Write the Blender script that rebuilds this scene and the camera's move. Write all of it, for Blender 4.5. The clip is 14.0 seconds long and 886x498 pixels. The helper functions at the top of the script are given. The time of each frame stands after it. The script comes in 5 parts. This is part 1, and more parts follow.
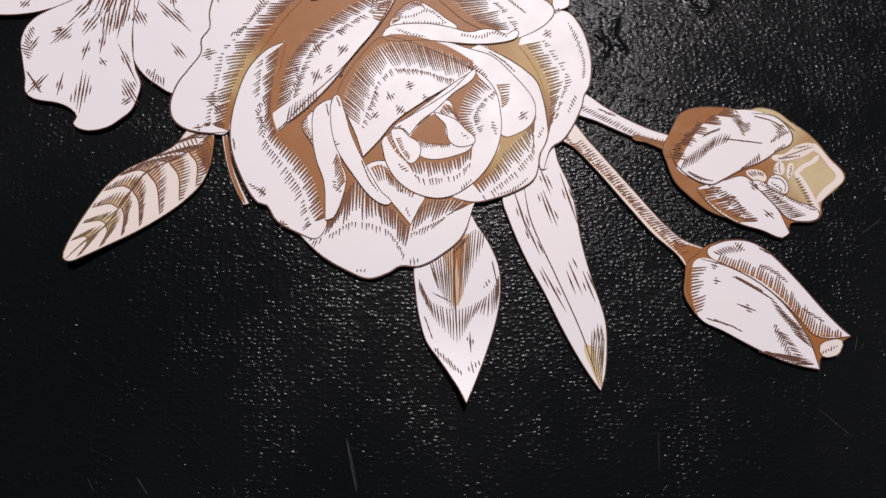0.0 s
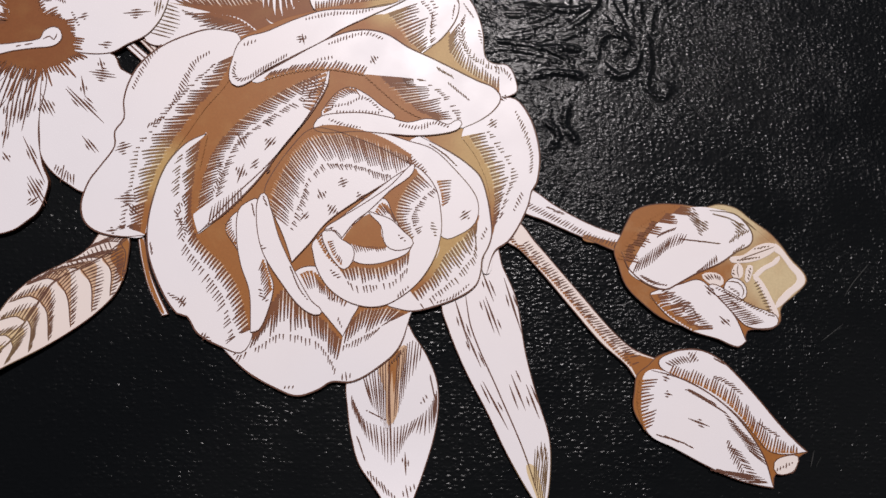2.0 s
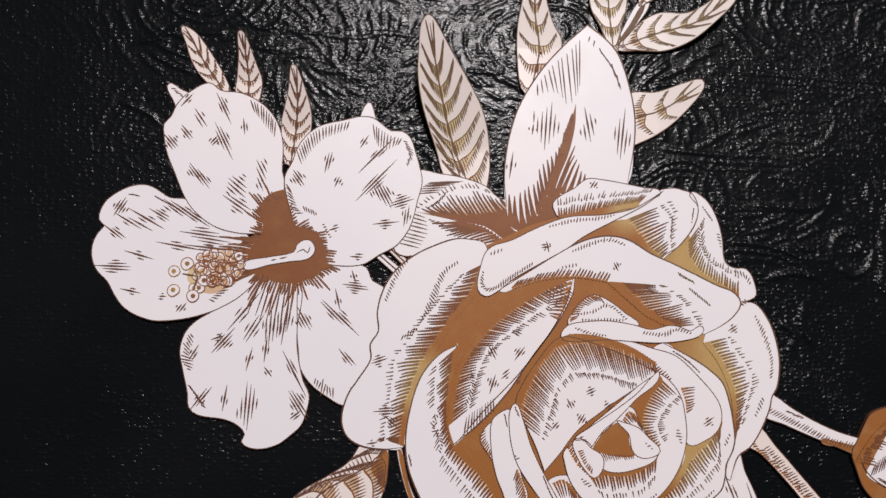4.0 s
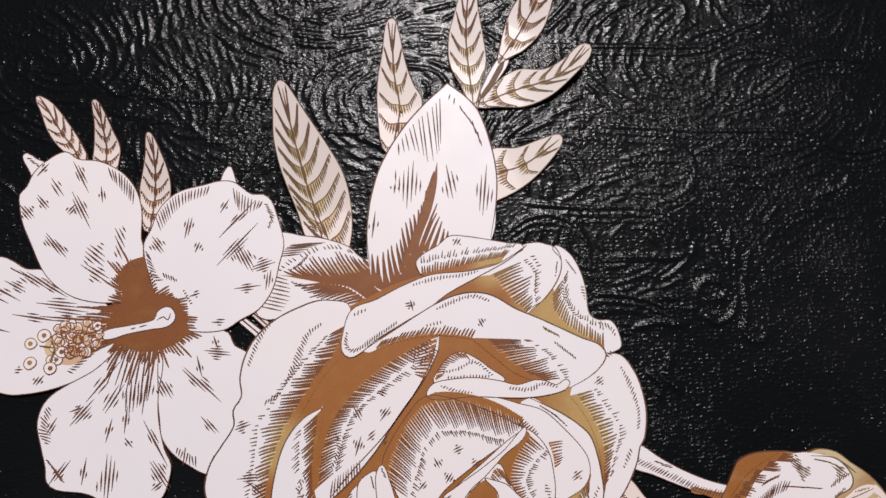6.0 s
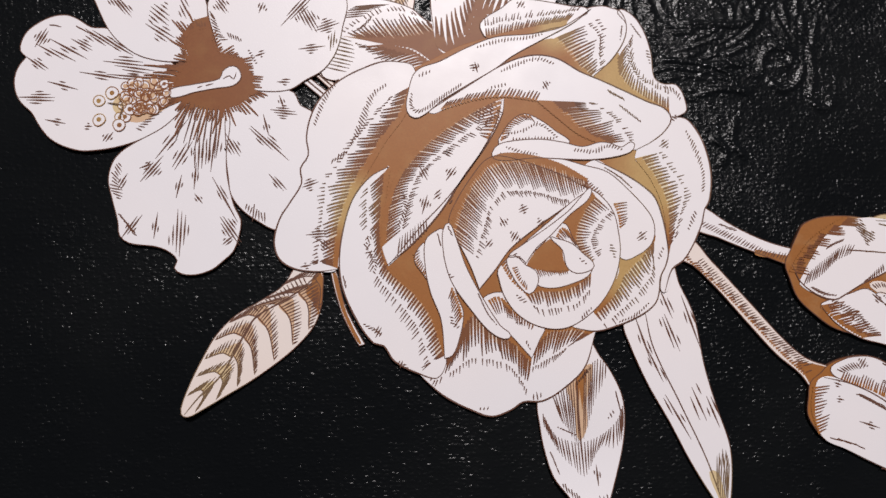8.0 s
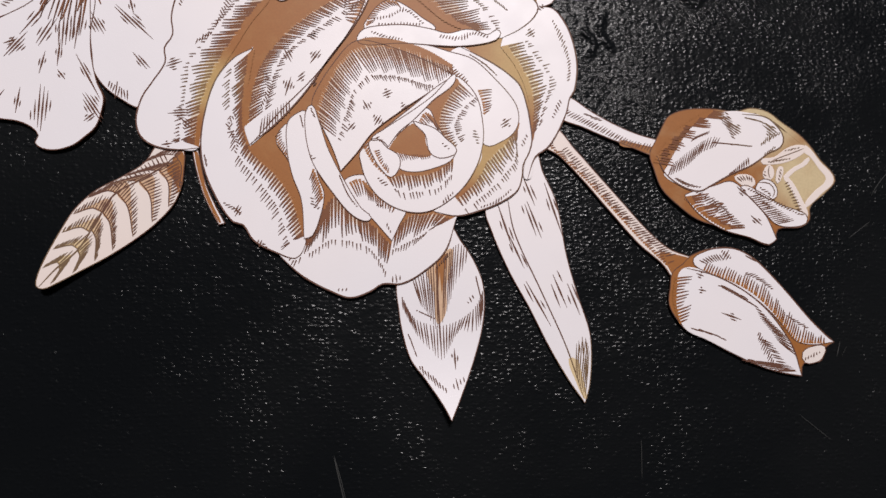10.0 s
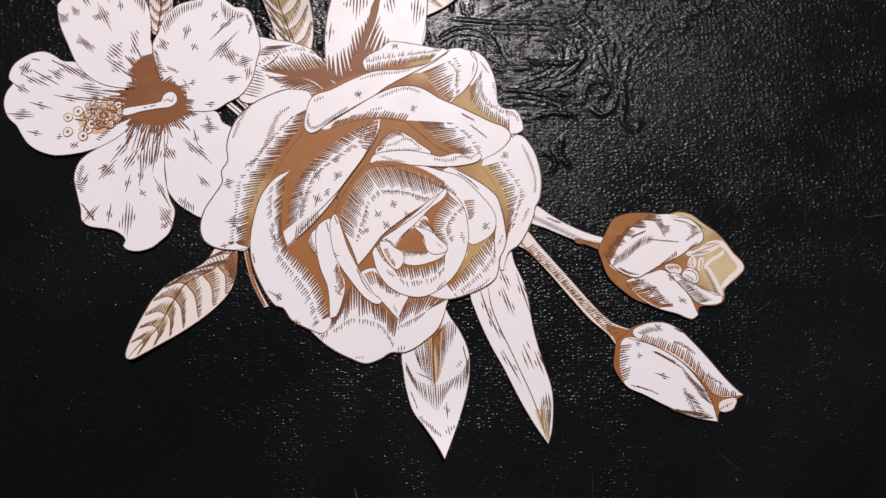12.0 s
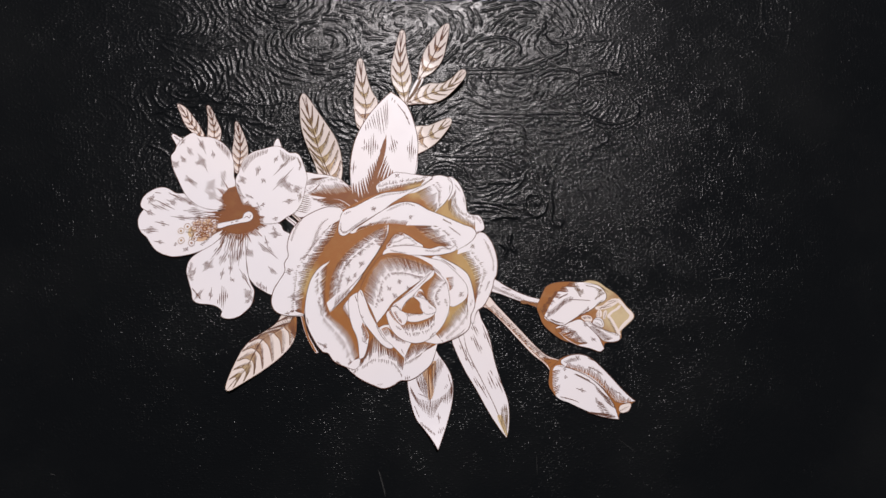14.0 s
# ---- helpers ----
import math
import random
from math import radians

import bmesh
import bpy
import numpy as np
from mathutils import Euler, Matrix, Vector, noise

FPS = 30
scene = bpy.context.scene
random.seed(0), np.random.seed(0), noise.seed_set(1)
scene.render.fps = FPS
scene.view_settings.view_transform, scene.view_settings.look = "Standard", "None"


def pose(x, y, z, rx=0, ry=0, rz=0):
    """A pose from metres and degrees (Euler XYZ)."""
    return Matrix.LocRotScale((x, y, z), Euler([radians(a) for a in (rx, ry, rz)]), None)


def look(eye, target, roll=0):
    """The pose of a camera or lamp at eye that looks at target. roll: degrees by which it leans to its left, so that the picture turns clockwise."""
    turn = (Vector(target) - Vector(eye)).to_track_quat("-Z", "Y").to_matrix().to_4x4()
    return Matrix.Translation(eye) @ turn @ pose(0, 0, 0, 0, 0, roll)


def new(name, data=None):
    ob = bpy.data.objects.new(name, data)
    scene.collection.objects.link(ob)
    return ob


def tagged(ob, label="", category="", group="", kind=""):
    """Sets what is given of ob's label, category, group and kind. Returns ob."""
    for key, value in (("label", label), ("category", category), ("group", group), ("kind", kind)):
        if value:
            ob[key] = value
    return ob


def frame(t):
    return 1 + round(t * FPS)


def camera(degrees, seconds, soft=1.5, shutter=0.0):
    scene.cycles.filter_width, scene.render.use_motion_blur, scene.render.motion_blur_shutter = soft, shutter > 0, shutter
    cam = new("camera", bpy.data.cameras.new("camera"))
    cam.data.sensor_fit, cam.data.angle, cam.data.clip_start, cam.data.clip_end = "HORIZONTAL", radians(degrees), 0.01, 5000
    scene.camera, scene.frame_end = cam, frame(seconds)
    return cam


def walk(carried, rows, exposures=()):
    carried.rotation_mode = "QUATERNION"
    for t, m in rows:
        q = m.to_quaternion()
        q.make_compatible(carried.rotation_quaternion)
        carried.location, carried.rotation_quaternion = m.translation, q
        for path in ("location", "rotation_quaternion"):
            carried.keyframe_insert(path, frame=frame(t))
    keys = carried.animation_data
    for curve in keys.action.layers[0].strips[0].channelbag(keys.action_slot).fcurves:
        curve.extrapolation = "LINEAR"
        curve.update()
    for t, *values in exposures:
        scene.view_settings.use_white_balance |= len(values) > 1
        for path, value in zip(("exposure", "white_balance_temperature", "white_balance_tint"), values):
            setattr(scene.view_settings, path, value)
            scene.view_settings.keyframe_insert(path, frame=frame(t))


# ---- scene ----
cam = camera(69.03, 14.0, soft=1.5)
walk(cam, [
    (0, pose(0.0046, -0.0384, 0.2030, 8.44, -2.08, 2.65)),
    (0.5, pose(0.0072, -0.0355, 0.2014, 7.84, -2.20, 2.73)),
    (1, pose(0.0156, -0.0327, 0.1984, 7.10, -2.21, 2.68)),
    (1.5, pose(0.0275, -0.0176, 0.1949, 6.03, -2.32, 2.72)),
    (2, pose(0.0194, 0.0063, 0.1954, 5.84, -2.94, 2.60)),
    (2.5, pose(0.0023, 0.0355, 0.1967, 4.06, -2.39, 2.77)),
    (3, pose(-0.0248, 0.0487, 0.2002, 5.13, -2.11, 2.71)),
    (3.5, pose(-0.0445, 0.0542, 0.1986, 4.55, -1.83, 2.70)),
    (4, pose(-0.0585, 0.0757, 0.2021, 3.26, -2.38, 2.48)),
    (4.2, pose(-0.0578, 0.0862, 0.2044, 3.47, -2.38, 2.10)),
    (6.3, pose(-0.0183, 0.0906, 0.2053, 4.75, -3.60, 0.35)),
    (6.5, pose(-0.0182, 0.0812, 0.2021, 3.73, -3.27, 0.24)),
    (7, pose(-0.0236, 0.0642, 0.1991, 2.33, -3.43, 0.29)),
    (7.5, pose(-0.0328, 0.0466, 0.1992, 2.18, -3.33, 0.24)),
    (8, pose(-0.0375, 0.0256, 0.2004, 2.02, -2.80, 0.35)),
    (8.5, pose(-0.0418, 0.0044, 0.2006, 2.00, -2.59, 0.80)),
    (9, pose(-0.0340, -0.0078, 0.2010, 1.86, -2.64, 1.12)),
    (9.2, pose(-0.0255, -0.0125, 0.2008, 1.95, -2.73, 1.20)),
    (11.3, pose(0.0303, 0.0037, 0.2183, 2.74, -2.62, 1.42)),
    (11.5, pose(0.0190, 0.0170, 0.2284, 2.75, -2.52, 1.37)),
    (12, pose(0.0067, 0.0165, 0.2613, 2.41, -2.42, 1.11)),
    (12.5, pose(0.0035, 0.0179, 0.3016, 2.27, -2.57, 0.85)),
    (13, pose(0.0030, 0.0397, 0.3472, 1.28, -2.61, 0.62)),
    (13.5, pose(0.0019, 0.0449, 0.3743, 1.89, -3.09, 0.06)),
    (14, pose(0.0015, 0.0486, 0.3936, 2.42, -3.24, -0.54)),
], [(0.0, -0.04, 6620, 13.2), (2.0, -0.04, 6620, 12.8), (4.0, -0.08, 6620, 11.8), (6.3, -0.02, 6620, 12.0), (7.0, -0.08, 6620, 12.0), (7.5, -0.10, 6620, 11.4), (8.5, -0.02, 6620, 10.8), (9.2, -0.04, 6620, 11.2), (11.3, 0.0, 6620, 12.3), (12.0, 0.0, 6620, 12.6), (13.0, -0.06, 6620, 13.2), (13.5, -0.08, 6620, 13.2), (14.0, 0.02, 6620, 13.0)])

# ---- light: one soft ceiling lamp over the far side, an added unseen dim enclosure ----
world = bpy.data.worlds.new("room_air")
scene.world = world
world.use_nodes = True
world.node_tree.nodes["Background"].inputs[0].default_value = (0.9, 0.9, 1.0, 1)
world.node_tree.nodes["Background"].inputs[1].default_value = 0.02
scene.view_settings.exposure = 0.0


def area_lamp(name, eye, target, size_x, size_y, watts, colour):
    data = bpy.data.lights.new(name, "AREA")
    data.shape, data.size, data.size_y, data.energy, data.color = "RECTANGLE", size_x, size_y, watts, colour
    ob = new(name, data)
    ob.matrix_world = look(eye, target)
    return ob


LAMP = (0.10, 0.98, 1.75)
area_lamp("ceiling_light", LAMP, (0.0, 0.08, 0.0), 0.3, 0.3, 44, (1.0, 0.955, 0.962))


# ---- materials ----
class Nodes:
    """A short hand for building node materials."""

    def __init__(self, name):
        self.mat = bpy.data.materials.new(name)
        self.mat.use_nodes = True
        self.tree = self.mat.node_tree
        self.shader = self.tree.nodes["Principled BSDF"]
        self.place = self.add("ShaderNodeNewGeometry").outputs["Position"]

    def add(self, kind, **settings):
        node = self.tree.nodes.new(kind)
        for key, value in settings.items():
            setattr(node, key, value)
        return node

    def link(self, a, b):
        self.tree.links.new(a, b)

    def noise(self, scale, detail=3.0, rough=0.55):
        node = self.add("ShaderNodeTexNoise")
        node.inputs["Scale"].default_value, node.inputs["Detail"].default_value = scale, detail
        node.inputs["Roughness"].default_value = rough
        self.link(self.place, node.inputs["Vector"])
        return node.outputs[0]

    def math(self, op, a, b=0.0, clamp=False):
        node = self.add("ShaderNodeMath", operation=op, use_clamp=clamp)
        for socket, value in zip(node.inputs, (a, b)):
            if isinstance(value, (int, float)):
                socket.default_value = value
            else:
                self.link(value, socket)
        return node.outputs[0]

    def ranged(self, value, a, b, c, d, smooth=True):
        node = self.add("ShaderNodeMapRange", interpolation_type="SMOOTHSTEP" if smooth else "LINEAR")
        self.link(value, node.inputs[0])
        for n, v in enumerate((a, b, c, d)):
            node.inputs[n + 1].default_value = v
        return node.outputs[0]

    def mixed(self, amount, a, b):
        node = self.add("ShaderNodeMix", data_type="RGBA")
        for socket, value in ((node.inputs[0], amount), (node.inputs[6], a), (node.inputs[7], b)):
            if isinstance(value, tuple):
                socket.default_value = (*value, 1)
            elif isinstance(value, (int, float)):
                socket.default_value = value
            else:
                self.link(value, socket)
        return node.outputs[2]

    def bump(self, height, distance, strength=1.0):
        node = self.add("ShaderNodeBump")
        node.inputs["Strength"].default_value, node.inputs["Distance"].default_value = strength, distance
        self.link(height, node.inputs["Height"])
        self.link(node.outputs[0], self.shader.inputs["Normal"])

    def done(self, colour=None, rough=None, specular=0.5):
        for socket, value in (("Base Color", colour), ("Roughness", rough)):
            if isinstance(value, tuple):
                self.shader.inputs[socket].default_value = (*value, 1)
            elif isinstance(value, (int, float)):
                self.shader.inputs[socket].default_value = value
            elif value is not None:
                self.link(value, self.shader.inputs[socket])
        self.shader.inputs["Specular IOR Level"].default_value = specular
        return self.mat


# Places on the bouquet where the brown print runs out into pale gold: x, y, reach in millimetres.
GOLD = [
    ((40.7, 56.4), 22), ((-58.2, 46.2), 14), ((29.4, 85.7), 20), ((30.3, 26.5), 16),
    ((131.2, 22.7), 17), ((-100.9, -10.2), 22), ((-51.9, 131.3), 30), ((-24, 159.2), 12), ((25, 162.3), 26), ((23.1, 138.2), 18),
    ((60.6, -41), 16), ((-131.3, 74.8), 9), ((7.9, 102.3), 10), ((-60.4, 93.9), 9), ((-0.6, 165.4), 16), ((118.5, 41.6), 19),
]


def printed_brown(name, deep, gold, rough=0.5):
    n = Nodes(name)
    total = 0.0
    for (x, y), reach in GOLD:
        node = n.add("ShaderNodeVectorMath", operation="DISTANCE")
        n.link(n.place, node.inputs[0])
        node.inputs[1].default_value = (x / 1000, y / 1000, 0.0015)
        total = n.math("MAXIMUM", total, n.ranged(node.outputs["Value"], 0.25 * reach / 1000, reach / 1000, 1.0, 0.0))
    wander = n.ranged(n.noise(160, 4), 0.3, 0.7, -0.12, 0.12, False)
    tone = n.math("ADD", total, wander, True)
    colour = n.mixed(tone, deep, gold)
    speck = n.ranged(n.noise(1500, 2), 0.35, 0.7, 0.95, 1.04, False)
    shade = n.add("ShaderNodeVectorMath", operation="SCALE")
    n.link(colour, shade.inputs[0])
    n.link(speck, shade.inputs["Scale"])
    return n.done(shade.outputs[0], rough, 0.3)


def coated_white(name, warm, cool):
    n = Nodes(name)
    cloud = n.ranged(n.noise(9, 3), 0.3, 0.7, 0.0, 1.0)
    colour = n.mixed(cloud, warm, cool)
    n.bump(n.noise(1800, 3), 0.00003, 0.5)
    return n.done(colour, n.ranged(n.noise(90, 3), 0.3, 0.7, 0.38, 0.5, False), 0.4)


def leatherette():
    n = Nodes("black_embossed_leatherette")
    sway = n.noise(60, 3)
    bent = n.add("ShaderNodeVectorMath", operation="MULTIPLY_ADD")
    source = n.add("ShaderNodeTexNoise")
    source.inputs["Scale"].default_value = 330
    n.link(n.place, source.inputs["Vector"])
    n.link(source.outputs["Color"], bent.inputs[0])
    bent.inputs[1].default_value = (0.0009, 0.0009, 0)
    n.link(n.place, bent.inputs[2])
    stretch = n.add("ShaderNodeMapping")
    stretch.inputs["Scale"].default_value = (0.78, 1.2, 1.0)
    stretch.inputs["Rotation"].default_value = (0, 0, radians(-3))
    n.link(bent.outputs[0], stretch.inputs["Vector"])
    cell = n.add("ShaderNodeTexVoronoi", feature="F1")
    cell.inputs["Scale"].default_value = 640
    cell.inputs["Randomness"].default_value = 0.58
    n.link(stretch.outputs[0], cell.inputs["Vector"])
    reach = n.math("MULTIPLY", cell.outputs["Distance"], 1.75)
    dome = n.math("SUBTRACT", 1.0, n.math("MULTIPLY", reach, reach), True)
    fold = n.math("ABSOLUTE", n.math("SUBTRACT", n.noise(430, 4, 0.6), 0.5))
    crease = n.math("SUBTRACT", 1.0, n.math("MULTIPLY", fold, 5.0), True)
    amount = n.ranged(n.noise(420, 2), 0.36, 0.66, 0.0, 1.0)
    broad = n.ranged(n.noise(16, 2), 0.42, 0.6, 0.75, 1.05)
    patchy = n.math("MULTIPLY", broad, n.ranged(sway, 0.32, 0.66, 0.55, 1.15))
    firm = n.add("ShaderNodeVectorMath", operation="DISTANCE")
    n.link(n.place, firm.inputs[0])
    firm.inputs[1].default_value = (0.125, 0.075, 0.0)
    patchy = n.math("MULTIPLY", patchy, n.ranged(firm.outputs["Value"], 0.06, 0.14, 1.55, 0.9))
    pebbles = n.math("MULTIPLY", dome, n.math("ADD", n.math("MULTIPLY", amount, 0.5), 0.35))
    height = n.math("MULTIPLY", patchy, n.math("ADD", pebbles, n.math("MULTIPLY", crease, 0.28)))
    n.bump(height, 0.00025, 1.0)
    worn = n.ranged(n.noise(9, 5), 0.42, 0.7, 0.0, 1.0)
    colour = n.mixed(worn, (0.0042, 0.0050, 0.0059), (0.0065, 0.0073, 0.0080))
    rough = n.ranged(n.noise(14, 4), 0.3, 0.7, 0.2, 0.26, False)
    return n.done(colour, rough, 0.21)


def plaster(name, colour):
    n = Nodes(name)
    n.bump(n.noise(120, 4), 0.0006, 0.4)
    return n.done(n.mixed(n.noise(3, 4), colour, tuple(c * 0.93 for c in colour)), 0.85, 0.3)


WHITE = coated_white("coated_white_card", (0.80, 0.753, 0.762), (0.77, 0.748, 0.778))
PALE = coated_white("coated_beige_card", (0.765, 0.665, 0.615), (0.76, 0.69, 0.655))
BROWN = printed_brown("brown_print", (0.31, 0.118, 0.03), (0.46, 0.295, 0.115))
BUFF = printed_brown("brown_and_buff_print", (0.30, 0.115, 0.03), (0.56, 0.45, 0.27))
LINE = printed_brown("brown_line_print", (0.175, 0.063, 0.025), (0.24, 0.14, 0.058), 0.55)
RUSSET = printed_brown("russet_print", (0.215, 0.074, 0.023), (0.37, 0.215, 0.07))
INK = printed_brown("dark_line_print", (0.118, 0.05, 0.032), (0.16, 0.10, 0.052), 0.6)
EDGE = printed_brown("scorched_cut_edge", (0.16, 0.06, 0.03), (0.20, 0.10, 0.045), 0.75)
LEATHER = leatherette()
TAN = printed_brown("tan_print", (0.60, 0.40, 0.26), (0.64, 0.50, 0.29))
CREAM = printed_brown("cream_print", (0.70, 0.58, 0.49), (0.72, 0.63, 0.46))
SCRATCH = plaster("scratched_covering", (0.04, 0.041, 0.04))
# grey of the unseen enclosure, set by how much fill it throws back
WALL = plaster("unseen_enclosure_grey", (0.18, 0.18, 0.195))

# ---- drawing in the plane of the bouquet, in millimetres ----
MM = 0.001
rng = random.Random(7)


def smooth_line(points, closed=False, step=1.2):
    """A curve through the points; a point given twice is a corner."""
    knots, corner = [], []
    for p in points:
        p = Vector(p)
        if knots and (p - knots[-1]).length < 1e-6:
            corner[-1] = True
        else:
            knots.append(p)
            corner.append(False)
    count, out = len(knots), []
    for i in range(count if closed else count - 1):
        a, b = knots[i], knots[(i + 1) % count]
        before = knots[i - 1] if (closed or i) and not corner[i] else a
        after = knots[(i + 2) % count] if (closed or i + 2 < count) and not corner[(i + 1) % count] else b
        span = (b - a).length
        ta = (b - before).normalized() * span if (b - before).length > 0 else b - a
        tb = (after - a).normalized() * span if (after - a).length > 0 else b - a
        pieces = max(2, int(span / step))
        for k in range(pieces):
            s = k / pieces
            out.append(a * (2 * s**3 - 3 * s**2 + 1) + ta * (s**3 - 2 * s**2 + s) + b * (3 * s**2 - 2 * s**3) + tb * (s**3 - s**2))
    if not closed:
        out.append(knots[-1])
    return out


def along(line, s):
    """The place and the direction at the share s of a line's length."""
    spans = [(b - a).length for a, b in zip(line, line[1:])]
    left = max(0.0, min(1.0, s)) * sum(spans)
    for a, b, d in zip(line, line[1:], spans):
        if left <= d and d > 0:
            return a.lerp(b, left / d), (b - a).normalized()
        left -= d
    return line[-1].copy(), (line[-1] - line[-2]).normalized()


def part(name, bm, material, parent, label=""):
    """Links a bmesh as one mesh object under a thing or a part."""
    mesh = bpy.data.meshes.new(name)
    bm.to_mesh(mesh)
    bm.free()
    for m in material if isinstance(material, (list, tuple)) else [material]:
        mesh.materials.append(m)
    ob = new(name, mesh)
    ob.parent = parent
    if label:
        tagged(ob, label)
    return ob


class Sheet:
    """A cut-out: its Empty, and how its top bends up: bend(x, y) gives millimetres of lift."""

    def __init__(self, name, top, label, category, group="bouquet cut-outs", bend=None, fill=None, draw=(0.0, 0.0)):
        self.root = tagged(new(name), label, category, group)
        self.top, self.bend, self.fill, self.draw = top, bend, fill or BROWN, draw

    def at(self, p, z):
        """Where a place of the flat cut-out lies; what curls up draws in towards its root."""
        lift = self.bend(p.x, p.y) if self.bend else 0.0
        return ((p.x + self.draw[0] * lift) * MM, (p.y + self.draw[1] * lift) * MM, (z + lift) * MM)


def curl(root, tip, lift, power=1.2, flat=0.32):
    """A bend that rises from the flat foot of a leaf to its tip, and how far the tip draws in."""
    root, way = Vector(root), Vector(tip) - Vector(root)
    share = lambda x, y: max(0.0, min(1.05, ((Vector((x, y)) - root).dot(way) / way.length_squared - flat) / (1 - flat)))
    back = -way.normalized() * 0.36
    return (lambda x, y: lift * share(x, y) ** power), (back.x, back.y)


def settle(bm, sheet):
    """Cuts the flat top finely where the sheet curls, then bends the whole piece."""
    if not sheet.bend:
        return
    flat = {f for f in bm.faces if abs(f.normal.z) > 0.5 and len(f.verts) == 3}
    edges = [e for e in bm.edges if len(e.link_faces) == 2 and all(g in flat for g in e.link_faces)]
    bmesh.ops.subdivide_edges(bm, edges=edges, cuts=5, use_grid_fill=True)
    bmesh.ops.triangulate(bm, faces=[f for f in bm.faces if len(f.verts) > 4])
    for v in bm.verts:
        v.co = sheet.at(v.co.xy / MM, v.co.z / MM)


def slab(sheet, outline, low, high, name="petal", label="", face=0, parent=None, round_off=0.12):
    """A flat piece with a rounded rim, brown cut edge and printed face."""
    line = smooth_line(outline, True)
    if sum(a.cross(b) for a, b in zip(line, line[1:] + line[:1])) < 0:
        line.reverse()
    bm = bmesh.new()
    count = len(line)
    inner = []
    for i, p in enumerate(line):
        way = (line[(i + 1) % count] - line[i - 1]).normalized()
        inner.append(p + Vector((-way.y, way.x)) * round_off)
    rings = [[bm.verts.new((p.x * MM, p.y * MM, z * MM)) for p in ring] for ring, z in ((line, low), (line, high - round_off * 0.6), (inner, high))]
    for a, b in zip(rings, rings[1:]):
        for i in range(count):
            j = (i + 1) % count
            bm.faces.new((a[i], a[j], b[j], b[i])).material_index = 1 if b is rings[1] else 0
    lid = bm.faces.new(rings[2])
    lid.material_index = 0
    lid.normal_update()
    bmesh.ops.triangulate(bm, faces=[lid])
    bm.normal_update()
    settle(bm, sheet)
    return part(name, bm, [(WHITE, sheet.fill, PALE)[face], EDGE], parent or sheet.root, label)


def stroke(bm, sheet, a, b, wide_a, wide_b, z, bow=0.0, belly=None):
    """A tapered ink line from a to b."""
    z += 0.00012 * (len(bm.faces) % 90)
    way = b - a
    if way.length < 0.05:
        return
    side = Vector((-way.y, way.x)).normalized()
    mid = a.lerp(b, 0.5) + side * bow
    left, right = [], []
    for p, w in ((a, wide_a), (mid, belly or (wide_a + wide_b) * 0.55), (b, wide_b)):
        left.append(bm.verts.new(sheet.at(p + side * w / 2, z)))
        right.append(bm.verts.new(sheet.at(p - side * w / 2, z)))
    for i in range(2):
        bm.faces.new((left[i], left[i + 1], right[i + 1], right[i]))


def blade(bm, sheet, a, b, wide_a, wide_b, z, bow=0.0, tone=(0, 1, 2)):
    """A long wedge-shaped stroke: broad and brown at its root, running out into a fine dark tip."""
    z += 0.00012 * (len(bm.faces) % 90)
    way = b - a
    if way.length < 0.05:
        return
    side = Vector((-way.y, way.x)).normalized()
    last = None
    for k, (s, w) in enumerate(((0.0, 1.0), (0.3, 0.72), (0.75, 0.56), (1.0, 0.28))):
        p = a.lerp(b, s) + side * bow * 4 * s * (1 - s)
        half = max(0.07, (wide_a + (wide_b - wide_a) * s) * w / 2)
        now = [bm.verts.new(sheet.at(p + side * half, z)), bm.verts.new(sheet.at(p - side * half, z))]
        if last:
            bm.faces.new((last[0], now[0], now[1], last[1])).material_index = tone[k - 1]
        last = now


def ribbon(bm, sheet, line, width, z, taper=True):
    """A printed line of even width, thin at its ends."""
    last = None
    for i, p in enumerate(line):
        a, b = line[max(i - 1, 0)], line[min(i + 1, len(line) - 1)]
        side = Vector((a.y - b.y, b.x - a.x)).normalized()
        s = i / (len(line) - 1)
        w = width * (min(1.0, 0.35 + 5 * min(s, 1 - s)) if taper else 1.0) * (1 + 0.18 * noise.noise((p.x * 0.3, p.y * 0.3, 2.0)))
        now = [bm.verts.new(sheet.at(p + side * w / 2, z)), bm.verts.new(sheet.at(p - side * w / 2, z))]
        if last:
            bm.faces.new((last[0], now[0], now[1], last[1]))
        last = now


